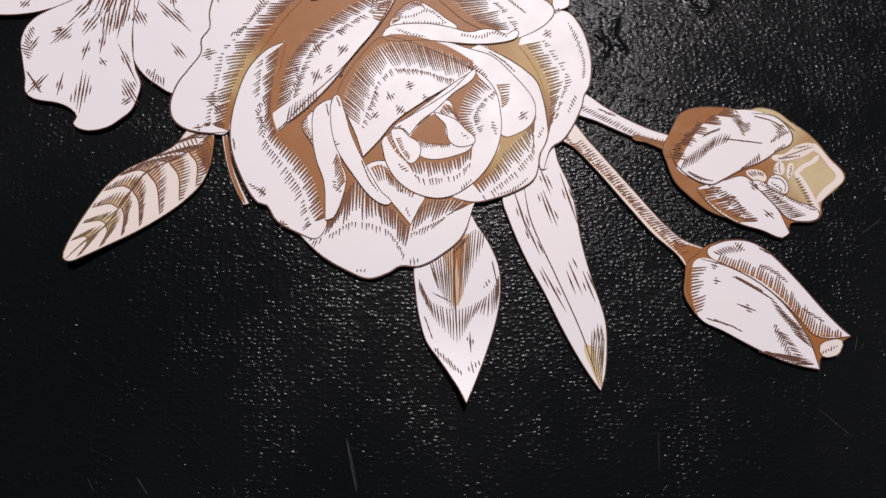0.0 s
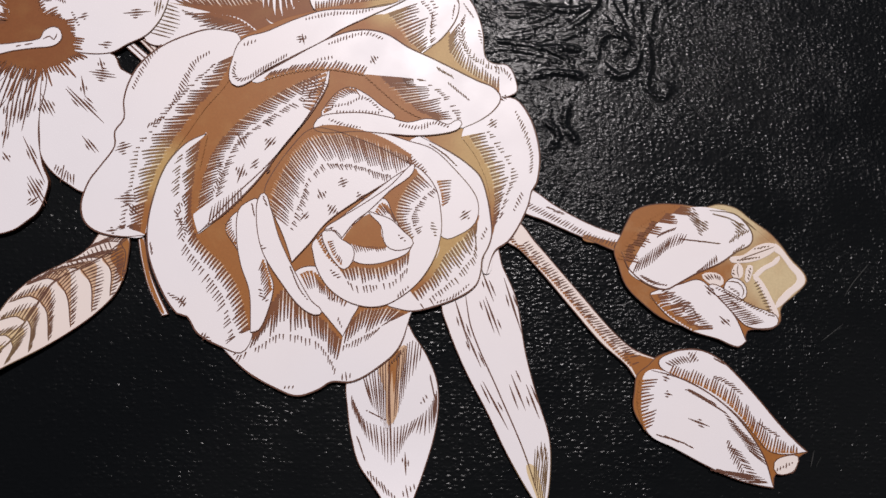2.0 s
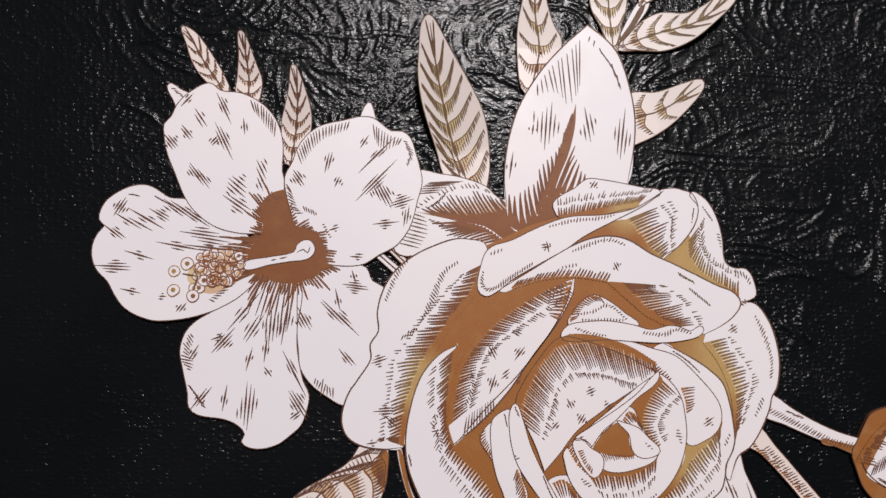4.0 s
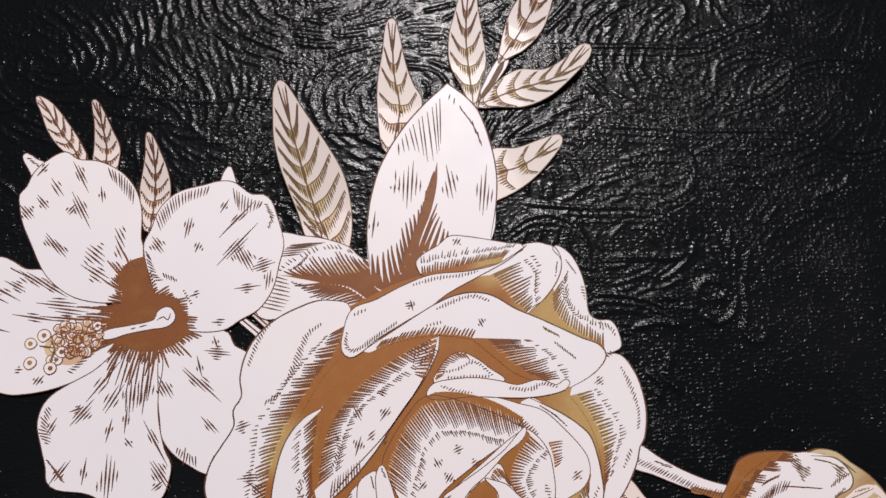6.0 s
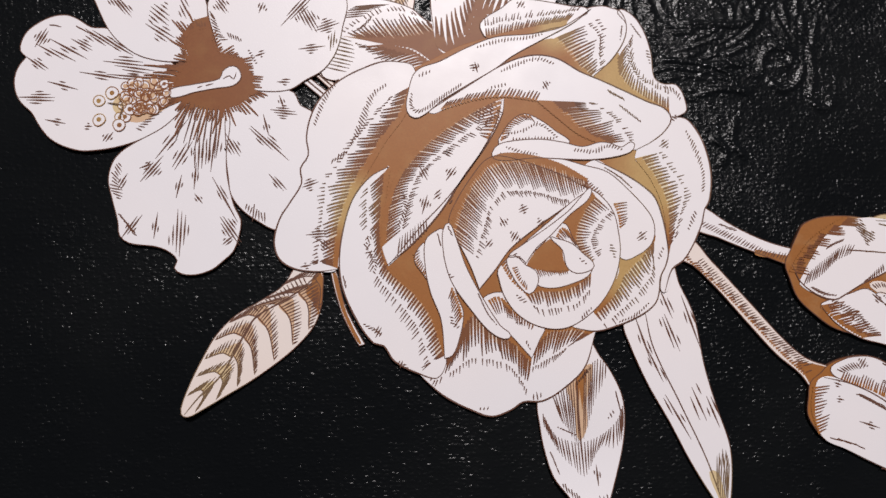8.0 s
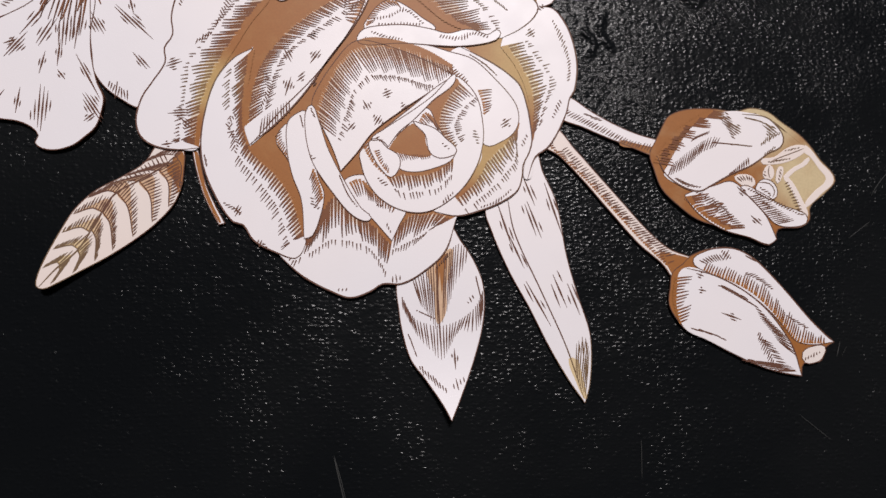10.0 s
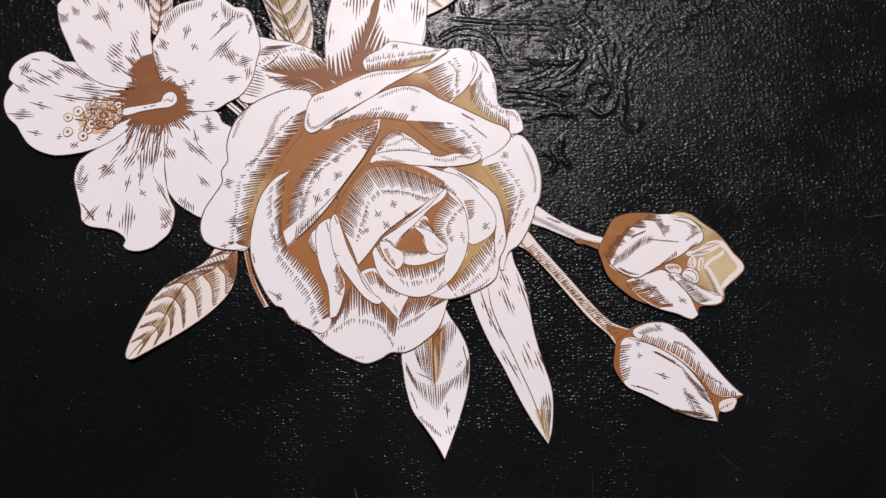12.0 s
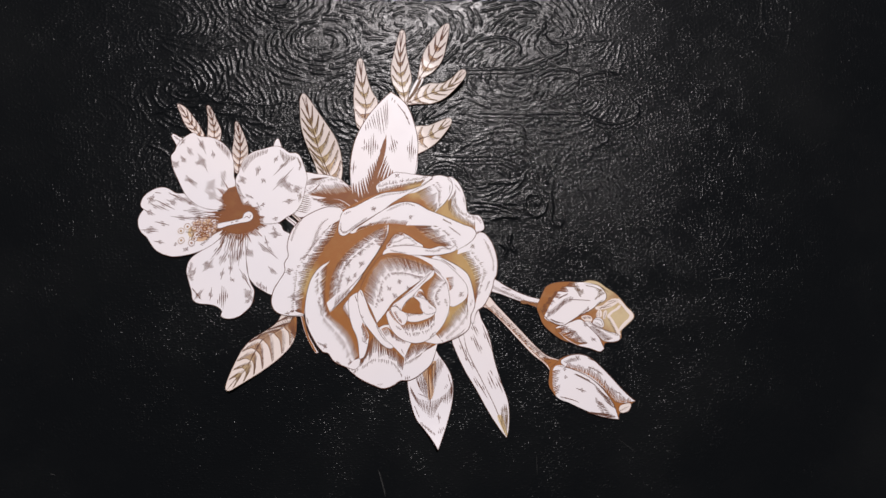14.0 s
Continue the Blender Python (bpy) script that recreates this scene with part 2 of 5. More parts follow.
class Print:
    """What is printed on one petal: lines, hatching, patches, gathered as parts of that petal."""

    def __init__(self, sheet, petal, z):
        self.sheet, self.petal, self.z, self.border = sheet, petal, z, None
        self.patched = 0
        self.hatching, self.lines, self.patches, self.marks = bmesh.new(), bmesh.new(), bmesh.new(), bmesh.new()
        self.tint, self.tan = bmesh.new(), bmesh.new()

    def inside(self, p):
        """Whether a place lies on the piece, where its border is to be kept."""
        if not self.border:
            return True
        hit = False
        for a, b in zip(self.border, self.border[1:] + self.border[:1]):
            if (a.y > p.y) != (b.y > p.y) and p.x < a.x + (p.y - a.y) * (b.x - a.x) / (b.y - a.y):
                hit = not hit
        return hit

    def line(self, points, width=0.38, closed=False):
        curve = smooth_line(points, closed)
        ribbon(self.lines, self.sheet, curve + curve[:1] if closed else curve, width, self.z + 0.054, not closed)
        return self

    def wash(self, points):
        """A flat area of the pale tan tint."""
        self.tan.faces.new([self.tan.verts.new(self.sheet.at(p, self.z + 0.008)) for p in smooth_line(points, True)])
        return self

    def patch(self, points):
        curve = smooth_line(points, True)
        z = self.z + 0.014 + 0.0008 * (self.patched % 12)
        self.patched += 1
        face = self.patches.faces.new([self.patches.verts.new(self.sheet.at(p, z)) for p in curve])
        if sum(a.cross(b) for a, b in zip(curve, curve[1:] + curve[:1])) < 0:
            face.normal_flip()
        face.normal_update()
        bmesh.ops.triangulate(self.patches, faces=[face])
        return self

    def hatch(self, base, tips, gap=1.05, wide=0.62, end=0.1, jitter=0.12, bow=0.0, fringe=0.0, dash=1.3, root=None, skew=0.0, ink=False, solid=False):
        """Strokes from the base line to the tip line; fringe: a broken row of dashes beyond the tips."""
        a, b = smooth_line(base), smooth_line(tips)
        size = lambda l: sum((q - p).length for p, q in zip(l, l[1:]))
        gap *= 1.22
        tooth = rng.choice((5, 6, 7))
        root = (0.12 if fringe else 0.0) if root is None else root
        count = max(2, int((0.35 * min(size(a), size(b)) + 0.65 * max(size(a), size(b))) / gap))
        at_base, at_tip = size(a) / count, size(b) / count
        bold = min(0.5, 0.6 * at_base + 0.1) if ink else 1.0 if solid or fringe else 0.85
        if fringe and not solid:
            for bm, share, lift in ((self.tint, 0.5, 0.004), (self.tan, 0.2, 0.008)):
                rows = []
                for i in range(count + 1):
                    p, q = along(a, i / count)[0], along(b, i / count + skew)[0]
                    rows.append([bm.verts.new(self.sheet.at(v, self.z + lift)) for v in (p - (q - p).normalized() * 0.7, p.lerp(q, share * rng.uniform(0.75, 1.2)))])
                for one, two in zip(rows, rows[1:]):
                    bm.faces.new((one[0], one[1], two[1], two[0]))
        if root:
            last = None
            for i in range(count + 1):
                p, q = along(a, i / count)[0], along(b, i / count)[0]
                now = [self.patches.verts.new(self.sheet.at(v, self.z + 0.012)) for v in (p - (q - p).normalized() * (0.8 if fringe else 0.0), p.lerp(q, root * rng.uniform(0.8, 1.2)))]
                if last:
                    self.patches.faces.new((last[0], last[1], now[1], now[0]))
                last = now
        for i in range(count):
            s = (i + 0.5 + rng.uniform(-0.15, 0.15)) / count
            (p, _), (q, _) = along(a, s), along(b, s + skew)
            reach = 1 - abs(rng.gauss(0, 0.35 * jitter)) - (0.0 if ink else 2.2 * jitter) * (i % tooth) / tooth
            stop = p.lerp(q, max(0.35, reach))
            if not self.inside(stop):
                stop = p.lerp(stop, 0.5)
                if not self.inside(stop):
                    continue
            if fringe:
                p = p - (q - p).normalized() * 0.7
            if ink:
                stroke(self.marks, self.sheet, p, stop, 0.24, 0.14, self.z + 0.04, bow, bold * rng.uniform(0.8, 1.15))
            else:
                blade(self.hatching, self.sheet, p, stop, max(0.3, bold * at_base) * rng.uniform(0.9, 1.08), min(1.1, max(0.5, bold * at_tip)), self.z + 0.026, bow or 0.03 * (q - p).length * math.sin(7 * s), (0, 1, 1) if solid else (0, 1, 2))
            if fringe and rng.random() < 0.85:
                way = (q - p).normalized()
                from_ = q + way * rng.uniform(0.3, 0.8)
                if not self.inside(from_ + way * dash):
                    continue
                stroke(self.marks, self.sheet, from_, from_ + way * dash * rng.uniform(0.8, 1.9), 0.46, 0.18, self.z + 0.04)
        return self

    def dashes(self, line, turn, size=1.5, gap=0.95, wide=0.44):
        """Short dashes set along a line, each turned by so many degrees against it."""
        curve = smooth_line(line)
        count = max(2, int(sum((q - p).length for p, q in zip(curve, curve[1:])) / gap))
        for i in range(count):
            p, way = along(curve, (i + 0.5) / count)
            way = Matrix.Rotation(radians(turn + rng.uniform(-8, 8)), 2) @ way
            half = way * size * rng.uniform(0.45, 1.1) / 2 * (0.55 + 0.45 * math.sin(math.pi * (i + 0.5) / count))
            stroke(self.marks, self.sheet, p - half, p + half, wide * 0.7, 0.14, self.z + 0.04, 0.0, wide)
        return self

    def mark(self, at, angle, size=4.0, count=5, spread=0.75, lean=0.0):
        """A small tuft of parallel strokes, longest in the middle."""
        at, way = Vector(at), Vector((math.cos(radians(angle)), math.sin(radians(angle))))
        side = Vector((-way.y, way.x))
        shift, count = rng.uniform(-0.4, 0.4), max(3, round(count * 0.85))
        for i in range(count):
            k = i - (count - 1) / 2 + shift
            long = size * 1.15 * max(0.2, (1 - min(0.86, abs(k) / (count / 2) * 0.9)) ** 1.5) * rng.uniform(0.8, 1.15)
            mid = at + side * k * spread * 1.12 + way * (k * lean + rng.uniform(-0.1, 0.1) * size)
            drift = side * long * 0.05 * k / count
            stroke(self.marks, self.sheet, mid - way * long / 2 - drift, mid + way * long / 2 + drift, 0.14, 0.1, self.z + 0.04, 0.0, 0.46 + 0.24 * long / (size * 1.15))
        return self

    def done(self):
        for name, bm, mat, label in (("pale_tint", self.tint, CREAM, "faint cream shading"), ("tan_tint", self.tan, TAN, "tan shading"), ("shaded_patch", self.patches, self.sheet.fill, "brown printed shading"), ("hatching", self.hatching, [self.sheet.fill, LINE, INK], "tapered brown hatching"), ("inking", self.marks, INK, "fine dark ink marks"), ("outline", self.lines, INK, "dark drawn outline")):
            if bm.faces:
                made = part(name, bm, mat, self.petal, label)
                if name in ("hatching", "inking"):
                    tagged(made, kind="stuff")
            else:
                bm.free()


def petal(sheet, outline, z, low=0.0, name="petal", line=True, face=0, label=""):
    """One drawn petal or leaf at the height z; returns what is printed on it."""
    ob = slab(sheet, outline, low, z, name, label, face)
    p = Print(sheet, ob, z)
    if sheet.root.name.startswith("rose_") and face == 0:
        p.border = smooth_line(outline, True)
    if line is True:
        p.line(outline, 0.27, True)
    elif line:
        p.line(line, 0.45)
    return p


def ribbed(p, outline, base, tip, ribs, slant=0.12, gap=0.95, deep=0.6):
    """Veins for a whole leaf: its outline is parted at base and tip, and the mid rib runs between the halves."""
    line = smooth_line(outline, True)
    near = lambda q: min(range(len(line)), key=lambda i: (line[i] - Vector(q)).length)
    i, j = near(base), near(tip)
    turned = line[i:] + line[:i]
    k = (j - i) % len(line)
    one, other = turned[: k + 1], [turned[0]] + turned[k:][::-1]
    mid = [along(one, s / 8)[0].lerp(along(other, s / 8)[0], 0.5) for s in range(8)] + [one[-1].lerp(turned[0], 0.04)]
    return veins(p, mid, one, other, ribs, slant, gap, deep)


def veins(p, mid, one, other, ribs, slant=0.14, gap=0.75, deep=0.6):
    """A ribbed leaf: mid rib, and from it curved side ribs to both edges, each with a row of fine hatching under it."""
    middle, sides = smooth_line(mid), (smooth_line(one), smooth_line(other))
    p.line(mid, 0.5)
    for edge in sides:
        for i in range(ribs):
            s = (i + 0.35 + rng.uniform(-0.08, 0.08)) / ribs
            (a, _), (b, _) = along(middle, s * 0.94), along(edge, min(1.0, s * 0.94 + slant))
            a_next = along(middle, min(1.0, s * 0.94 + 0.55 / ribs))[0]
            swing = (a - a_next) * 0.75
            rib = [a, a.lerp(b, 0.4) + swing * 0.6, a.lerp(b, 0.93)]
            p.line(rib, 0.34)
            shade, low = ([q + (a - a_next) * k * t for q, t in zip(rib, (1.0, 0.7, 0.3))] for k in (deep * 0.1, deep * 1.9))
            glow = [q + (a - a_next) * deep * 1.0 * t for q, t in zip(rib, (1.3, 0.45, 0.05))]
            if all(p.inside(v) for v in glow):
                p.wash(rib + glow[::-1])
            p.hatch(rib, low, gap * 0.8, 0.4, 0.08, 0.3, root=0.0, ink=True)
            shade = [v if p.inside(v) else u for u, v in zip(rib, shade)]
            if len(set(map(tuple, rib + shade))) == 6:
                p.patch(rib + shade[::-1])
    return p


# ---- the ground and the added, unseen room that closes it in ----
def flat_box(name, low, high, mat, label, category):
    bm = bmesh.new()
    bmesh.ops.create_cube(bm, size=1.0)
    for v in bm.verts:
        v.co = [l + (h - l) * (c + 0.5) for l, h, c in zip(low, high, v.co)]
    ob = part(name, bm, mat, None)
    return tagged(ob, label, category, kind="structure")


def ground():
    """Black embossed covering: leafy scrolls stand a little proud of it in the part that is seen."""
    wide, deep, step = 0.62, 0.42, 0.00055
    nx, ny = int(wide / step), int(deep / step)
    xs = (np.arange(nx) - nx / 2) * step + 0.01
    ys = (np.arange(ny) - ny / 2) * step + 0.06
    gx, gy = np.meshgrid(xs, ys)
    def ridge(line, wide, tall, bead=1.25):
        """Samples of one beaded ridge along a line in millimetres: place, half width, height."""
        curve, out, run = smooth_line(line, False, 0.45), [], rnd.uniform(0, 5)
        for i, p in enumerate(curve):
            run += (p - curve[max(i - 1, 0)]).length
            s = i / len(curve)
            fade = min(1.0, 6 * s + 0.25, 6 * (1 - s) + 0.15)
            out.append((p.x * MM, p.y * MM, wide * MM, tall * fade * (0.72 + 0.28 * math.cos(math.tau * run / bead))))
        return out

    rnd = random.Random(11)
    marks, centres = [], []
    # the long ridges that can be followed across the covering
    for line in (
        ((27, 176), (56, 177), (78, 178), (89, 183), (103, 192), (93, 194), (88, 202), (93, 211), (98, 219)), ((44, 194), (61, 197), (73, 191), (68, 182)), ((19, 123), (38, 122), (60, 122), (75, 116)),
        ((39, 150), (65, 149), (90, 149), (112, 149), (127, 143), (141, 145), (148, 153), (139, 158)), ((85, 156), (97, 161), (110, 171), (122, 175), (140, 174)), ((83, 165), (85, 173), (100, 177), (110, 172), (102, 162), (90, 161)),
        ((12, 113), (22, 119), (34, 117), (41, 106)), ((65, 147), (75, 138), (72, 128), (60, 123)), ((41, 94), (55, 93), (67, 89)),
    ):
        for k in range(3):
            marks += ridge([Vector((x, y - 2.3 * k)) for x, y in line], 0.75 - 0.1 * k, (1.0, 0.7, 0.45)[k])
    for line in (
        ((199, 198), (201, 205), (208, 208)), ((231, 224), (230, 211), (234, 198)), ((250, 224), (249, 209), (246, 191)), ((204, 113), (207, 123), (211, 131)),
    ):
        marks += ridge([Vector(p) for p in line], 0.6, 0.22, 4.0)
    for line in (
        ((75, 91), (76, 97), (81, 99), (85, 96), (83, 93), (80, 94)), ((77, 88), (82, 85), (87, 88), (89, 94)), ((91, 100), (92, 88), (91, 82), (96, 79), (98, 82), (95, 84)),
        ((47, 106), (57, 106), (67, 106), (73, 108)), ((54, 83), (62, 85), (71, 84)), ((54, 92), (62, 93), (69, 93)), ((58, 69), (63, 65), (61, 60)), ((66, 75), (65, 68), (69, 63)),
    ):
        marks += ridge([Vector(p) for p in line], 1.0, 0.9, 1.5)
    for line in (
        ((124, 140), (128, 133), (116, 127)),
        ((-105, 155), (-90, 154), (-79, 154), (-72, 156), (-62, 155)), ((-46, 145), (-40, 145), (-34, 145)), ((-90, 147), (-84, 142), (-77, 140)), ((-112, 149), (-102, 148), (-95, 149)),
        ((-119, 161), (-116, 158), (-111, 155), (-106, 157), (-105, 161)), ((-150, 148), (-143, 150), (-135, 155)), ((-153, 129), (-145, 126), (-141, 123)),
    ):
        marks += ridge([Vector(p) for p in line], 0.7, 0.8)
    # the rest of the pattern: short beaded ridges that run in fronds round many volutes
    for _ in range(400):
        x, y = rnd.uniform(-320, 320), rnd.uniform(-170, 290)
        if all(math.hypot(x - c[0], y - c[1]) > 34 for c in centres):
            centres.append((x, y, rnd.choice((-1, 1)), rnd.uniform(-0.2, 1.2), rnd.uniform(0.75, 1.1)))
    taken = set()
    for _ in range(26000):
        x, y = rnd.uniform(-290, 300), rnd.uniform(-140, 265)
        rich = min(1.0, max(0.0, (155 - x) / 70)) * min(1.0, max(0.1, (x + 175) / 60)) * min(1.0, max(0.0, (y - 55 + 0.22 * min(x, 0) - 0.6 * max(x - 40, 0)) / 30))
        if (int(x / 2.3), int(y / 2.3)) in taken or rnd.random() > 0.25 + 0.75 * rich:
            continue
        core = min(centres, key=lambda c: (x - c[0]) ** 2 + 1.7 * (y - c[1]) ** 2)
        if math.hypot(x - core[0], y - core[1]) < 4.5:
            continue
        line, own = [], set()
        for _ in range(rnd.randint(3, 8)):
            cell = (int(x / 2.3), int(y / 2.3))
            if cell in taken and cell not in own:
                break
            own.add(cell)
            line.append(Vector((x, y)))
            turn = math.atan2((y - core[1]) * 1.3, (x - core[0]) * 0.6) + core[2] * (math.pi / 2 + core[3] + 0.5 * noise.noise((x * 0.03, y * 0.03, 5.0)))
            x, y = x + 2.6 * math.cos(turn), y + 2.0 * math.sin(turn)
        if len(line) > 2:
            taken |= own
            marks += ridge(line, rnd.uniform(0.5, 0.72), core[4] * rnd.uniform(0.45, 0.95) * (0.12 + 0.88 * rich), rnd.uniform(1.0, 1.4))
    marks = np.array(marks)
    height = np.zeros_like(gx)
    ci, ri = np.rint((marks[:, 0] - xs[0]) / step).astype(int), np.rint((marks[:, 1] - ys[0]) / step).astype(int)
    for dr in range(-3, 4):
        for dc in range(-3, 4):
            r, c = ri + dr, ci + dc
            keep = (r >= 0) & (r < ny) & (c >= 0) & (c < nx)
            r, c, m = r[keep], c[keep], marks[keep]
            far = ((xs[c] - m[:, 0]) ** 2 + (ys[r] - m[:, 1]) ** 2) / (m[:, 2] ** 2)
            np.maximum.at(height, (r, c), m[:, 3] * np.exp(-far))
    height *= 0.8 + 0.2 * np.sin(40 * gx + 2) * np.sin(47 * gy + 1)
    z = height * 0.00085
    edge = np.minimum(np.minimum(gx - xs[0], xs[-1] - gx), np.minimum(gy - ys[0], ys[-1] - gy))
    z = z * np.clip(edge / 0.01, 0, 1) - 0.0003
    verts = np.stack([gx, gy, z], -1).reshape(-1, 3)
    i = np.arange(nx * ny).reshape(ny, nx)
    quads = np.stack([i[:-1, :-1], i[:-1, 1:], i[1:, 1:], i[1:, :-1]], -1).reshape(-1, 4)
    # the plain rest of the sheet, out to the walls
    base = len(verts)
    outer = [(-2.05, -2.05), (2.05, -2.05), (2.05, 2.05), (-2.05, 2.05)]
    inner = [int(i[0, 0]), int(i[0, -1]), int(i[-1, -1]), int(i[-1, 0])]
    verts = np.concatenate([verts, [(x, y, -0.0003) for x, y in outer]])
    rest = [(base + k, base + (k + 1) % 4, inner[(k + 1) % 4], inner[k]) for k in range(4)]
    quads = np.concatenate([quads, rest])
    mesh = bpy.data.meshes.new("ground")
    mesh.vertices.add(len(verts))
    mesh.vertices.foreach_set("co", verts.astype(np.float32).ravel())
    mesh.loops.add(quads.size)
    mesh.loops.foreach_set("vertex_index", quads.astype(np.int32).ravel())
    mesh.polygons.add(len(quads))
    mesh.polygons.foreach_set("loop_start", np.arange(0, quads.size, 4, dtype=np.int32))
    mesh.polygons.foreach_set("use_smooth", np.ones(len(quads), dtype=bool))
    mesh.update(calc_edges=True)
    mesh.materials.append(LEATHER)
    return tagged(new("ground", mesh), "black embossed leatherette covering with scroll relief", "ground", kind="structure")


ground()


# ---- thin scratches in the covering ----
def scratch(points, width):
    bm = bmesh.new()
    ribbon(bm, FLAT, smooth_line(points), width * 0.75, 0.06)
    return tagged(part("scratch", bm, SCRATCH, None), "thin pale scratch in the black covering", "scratch", "scratches")


class Flat:
    """The plane of the covering itself."""

    def at(self, p, z):
        return (p.x * MM, p.y * MM, z * MM)


FLAT = Flat()
for points, width in (
    ([(-16.1, -67.2), (-14, -73.7), (-11.7, -82.2)], 0.22), ([(-77.5, -81.2), (-73.6, -86.2)], 0.3), ([(-49.1, -82.7), (-47.6, -85.2)], 0.3), ([(79.8, -61.5), (80.1, -73.2)], 0.2), ([(144.3, -29.2), (143.2, -34.1)], 0.35), ([(146.5, -30.9), (144.8, -34)], 0.2), ([(-91.8, -82.1), (-89.4, -85.8)], 0.22),
    ([(162.8, 28.7), (157.3, 22.1), (154.8, 18.1)], 0.3), ([(154.3, 9.6), (147.1, 3.9)], 0.25), ([(130.8, -52.7), (141.1, -60.5)], 0.2), ([(-207, -64.6), (-204.2, -65.3)], 0.5), ([(193.6, 44.8), (202.7, 46.1)], 0.4), ([(-16, -68), (-12, -83.1)], 0.4),
):
    scratch(points, width)

# invented walls and ceiling, out of view: they only hold bounce and reflections low
flat_box("unseen_wall_north", (-2, 2.0, -0.05), (2, 2.1, 2.4), WALL, "unseen dark grey wall added to limit stray light", "wall")
flat_box("unseen_wall_south", (-2, -2.1, -0.05), (2, -2.0, 2.4), WALL, "unseen dark grey wall added to limit stray light", "wall")
flat_box("unseen_wall_east", (2.0, -2, -0.05), (2.1, 2, 2.4), WALL, "unseen dark grey wall added to limit stray light", "wall")
flat_box("unseen_wall_west", (-2.1, -2, -0.05), (-2.0, 2, 2.4), WALL, "unseen dark grey wall added to limit stray light", "wall")
flat_box("ceiling", (-2.1, -2.1, 2.4), (2.1, 2.1, 2.5), WALL, "unseen dark grey ceiling added to limit stray light", "ceiling")

# ---- leaves, blades and stems that lie lowest ----
def lone(name, outline, label, top=1.0, part_name="blade", category="paper leaf", bend=None, draw=(0.0, 0.0), pale=False):
    sheet = Sheet(name, top, label, category, bend=bend, draw=draw)
    p = petal(sheet, outline, top, 0.0, part_name, face=2 if pale else 0)
    p.border = smooth_line(outline, True)
    return p


lift_tip = lambda x, y: 4.5 * max(0.0, min(1.0, (-24 - y) / 32)) ** 2
lift_left = lambda x, y: 2.6 * max(0.0, min(1.0, (-75 - x) / 30)) ** 2
LEAF = [(-66.9, 29.4), (-64.7, 24.8), (-64.6, 20.1), (-65.1, 14.5), (-67.2, 8.8), (-71.9, 3.1), (-77.5, -1.8), (-85.6, -7.6), (-93.7, -12.5), (-100.2, -16.4), (-103.7, -18.1), (-105.6, -17.2), (-105.3, -14), (-103, -7.6), (-99.6, -0.2), (-96, 6.3), (-90.5, 12.1), (-83.1, 16.6), (-76.5, 21.3), (-72.6, 27.2)]
q = lone("leaf_cutout", LEAF, "white paper leaf with brown veins and shaded ribs", bend=lift_left, pale=True)
veins(q, [(-65.8, 25.3), (-71, 20.1), (-77.7, 15.8), (-85.1, 11), (-89.5, 3.4), (-94.5, -5.9), (-100.7, -12.3), (-104.8, -17.5)], [(-64.4, 20.7), (-67.2, 8.8), (-77.5, -1.8), (-85.6, -7.6), (-93.7, -12.5), (-103.7, -18.1)], [(-72.5, 25.9), (-83.1, 16.6), (-90.5, 12.1), (-96, 6.3), (-99.6, -0.2), (-105.3, -14)], 8, 0.10, 1.0, 0.85)
q.patch([(-65.5, 25.5), (-64.7, 18.2), (-65.7, 13.5), (-67.7, 16.2), (-69.8, 19.3), (-68, 22.4)]).hatch([(-65.7, 24.7), (-64.8, 19.2), (-65.6, 12.6)], [(-69.1, 22.7), (-68.6, 17.5), (-67.9, 10.6)], 0.9, 0.6)
q.hatch([(-70.6, 24.8), (-78.1, 19.5), (-86, 14.2)], [(-69, 21.5), (-75.7, 17.4), (-84.1, 12.9)], 1.0, ink=True).done()
q = lone("leaf_cutout", [(2, -12.9), (2.7, -22.7), (4.1, -29.7), (6.8, -37.4), (11.4, -43.2), (17, -50.7), (19.6, -55.1), (19.6, -55.1), (22.2, -48.7), (25.6, -39.1), (28.4, -28.5), (29.2, -19.6), (28.3, -12.5), (25, -5.4), (21.2, -0.1), (17.4, 4.2), (7.8, -4.5)], "white paper leaf with a raised pointed tip", bend=lift_tip)
q.patch([(13.6, -9), (15, -5), (17, -4.5), (16.3, -12), (15.7, -20), (15.4, -28), (15.4, -28), (14.9, -20), (14.4, -14)])
q.hatch([(6, -12.6), (9.6, -9.6), (12.4, -7), (14.4, -6)], [(9.2, -20.2), (11.4, -23.4), (13.2, -26.4), (15.1, -29.4)], 0.85, ink=True).hatch([(16, -5), (18, -3.5), (20.6, -1.2), (23.6, -2.8)], [(15.9, -28.4), (17.4, -23), (19.8, -15), (23.4, -7)], 1.35, ink=True).wash([(11, -9.4), (15, -5), (19, -3), (17.4, -13), (15.6, -26), (13.4, -17)])
q.hatch([(3.3, -17.7), (7.4, -24.6), (12.4, -26.6), (15.3, -27), (21.2, -25), (26.4, -20.7), (28.7, -15.2)], [(3.7, -21.8), (9.1, -30.8), (13.7, -35.3), (16.1, -37.8), (21.7, -28.5), (27, -28.6), (28.9, -21.8)], 1.0, ink=True)
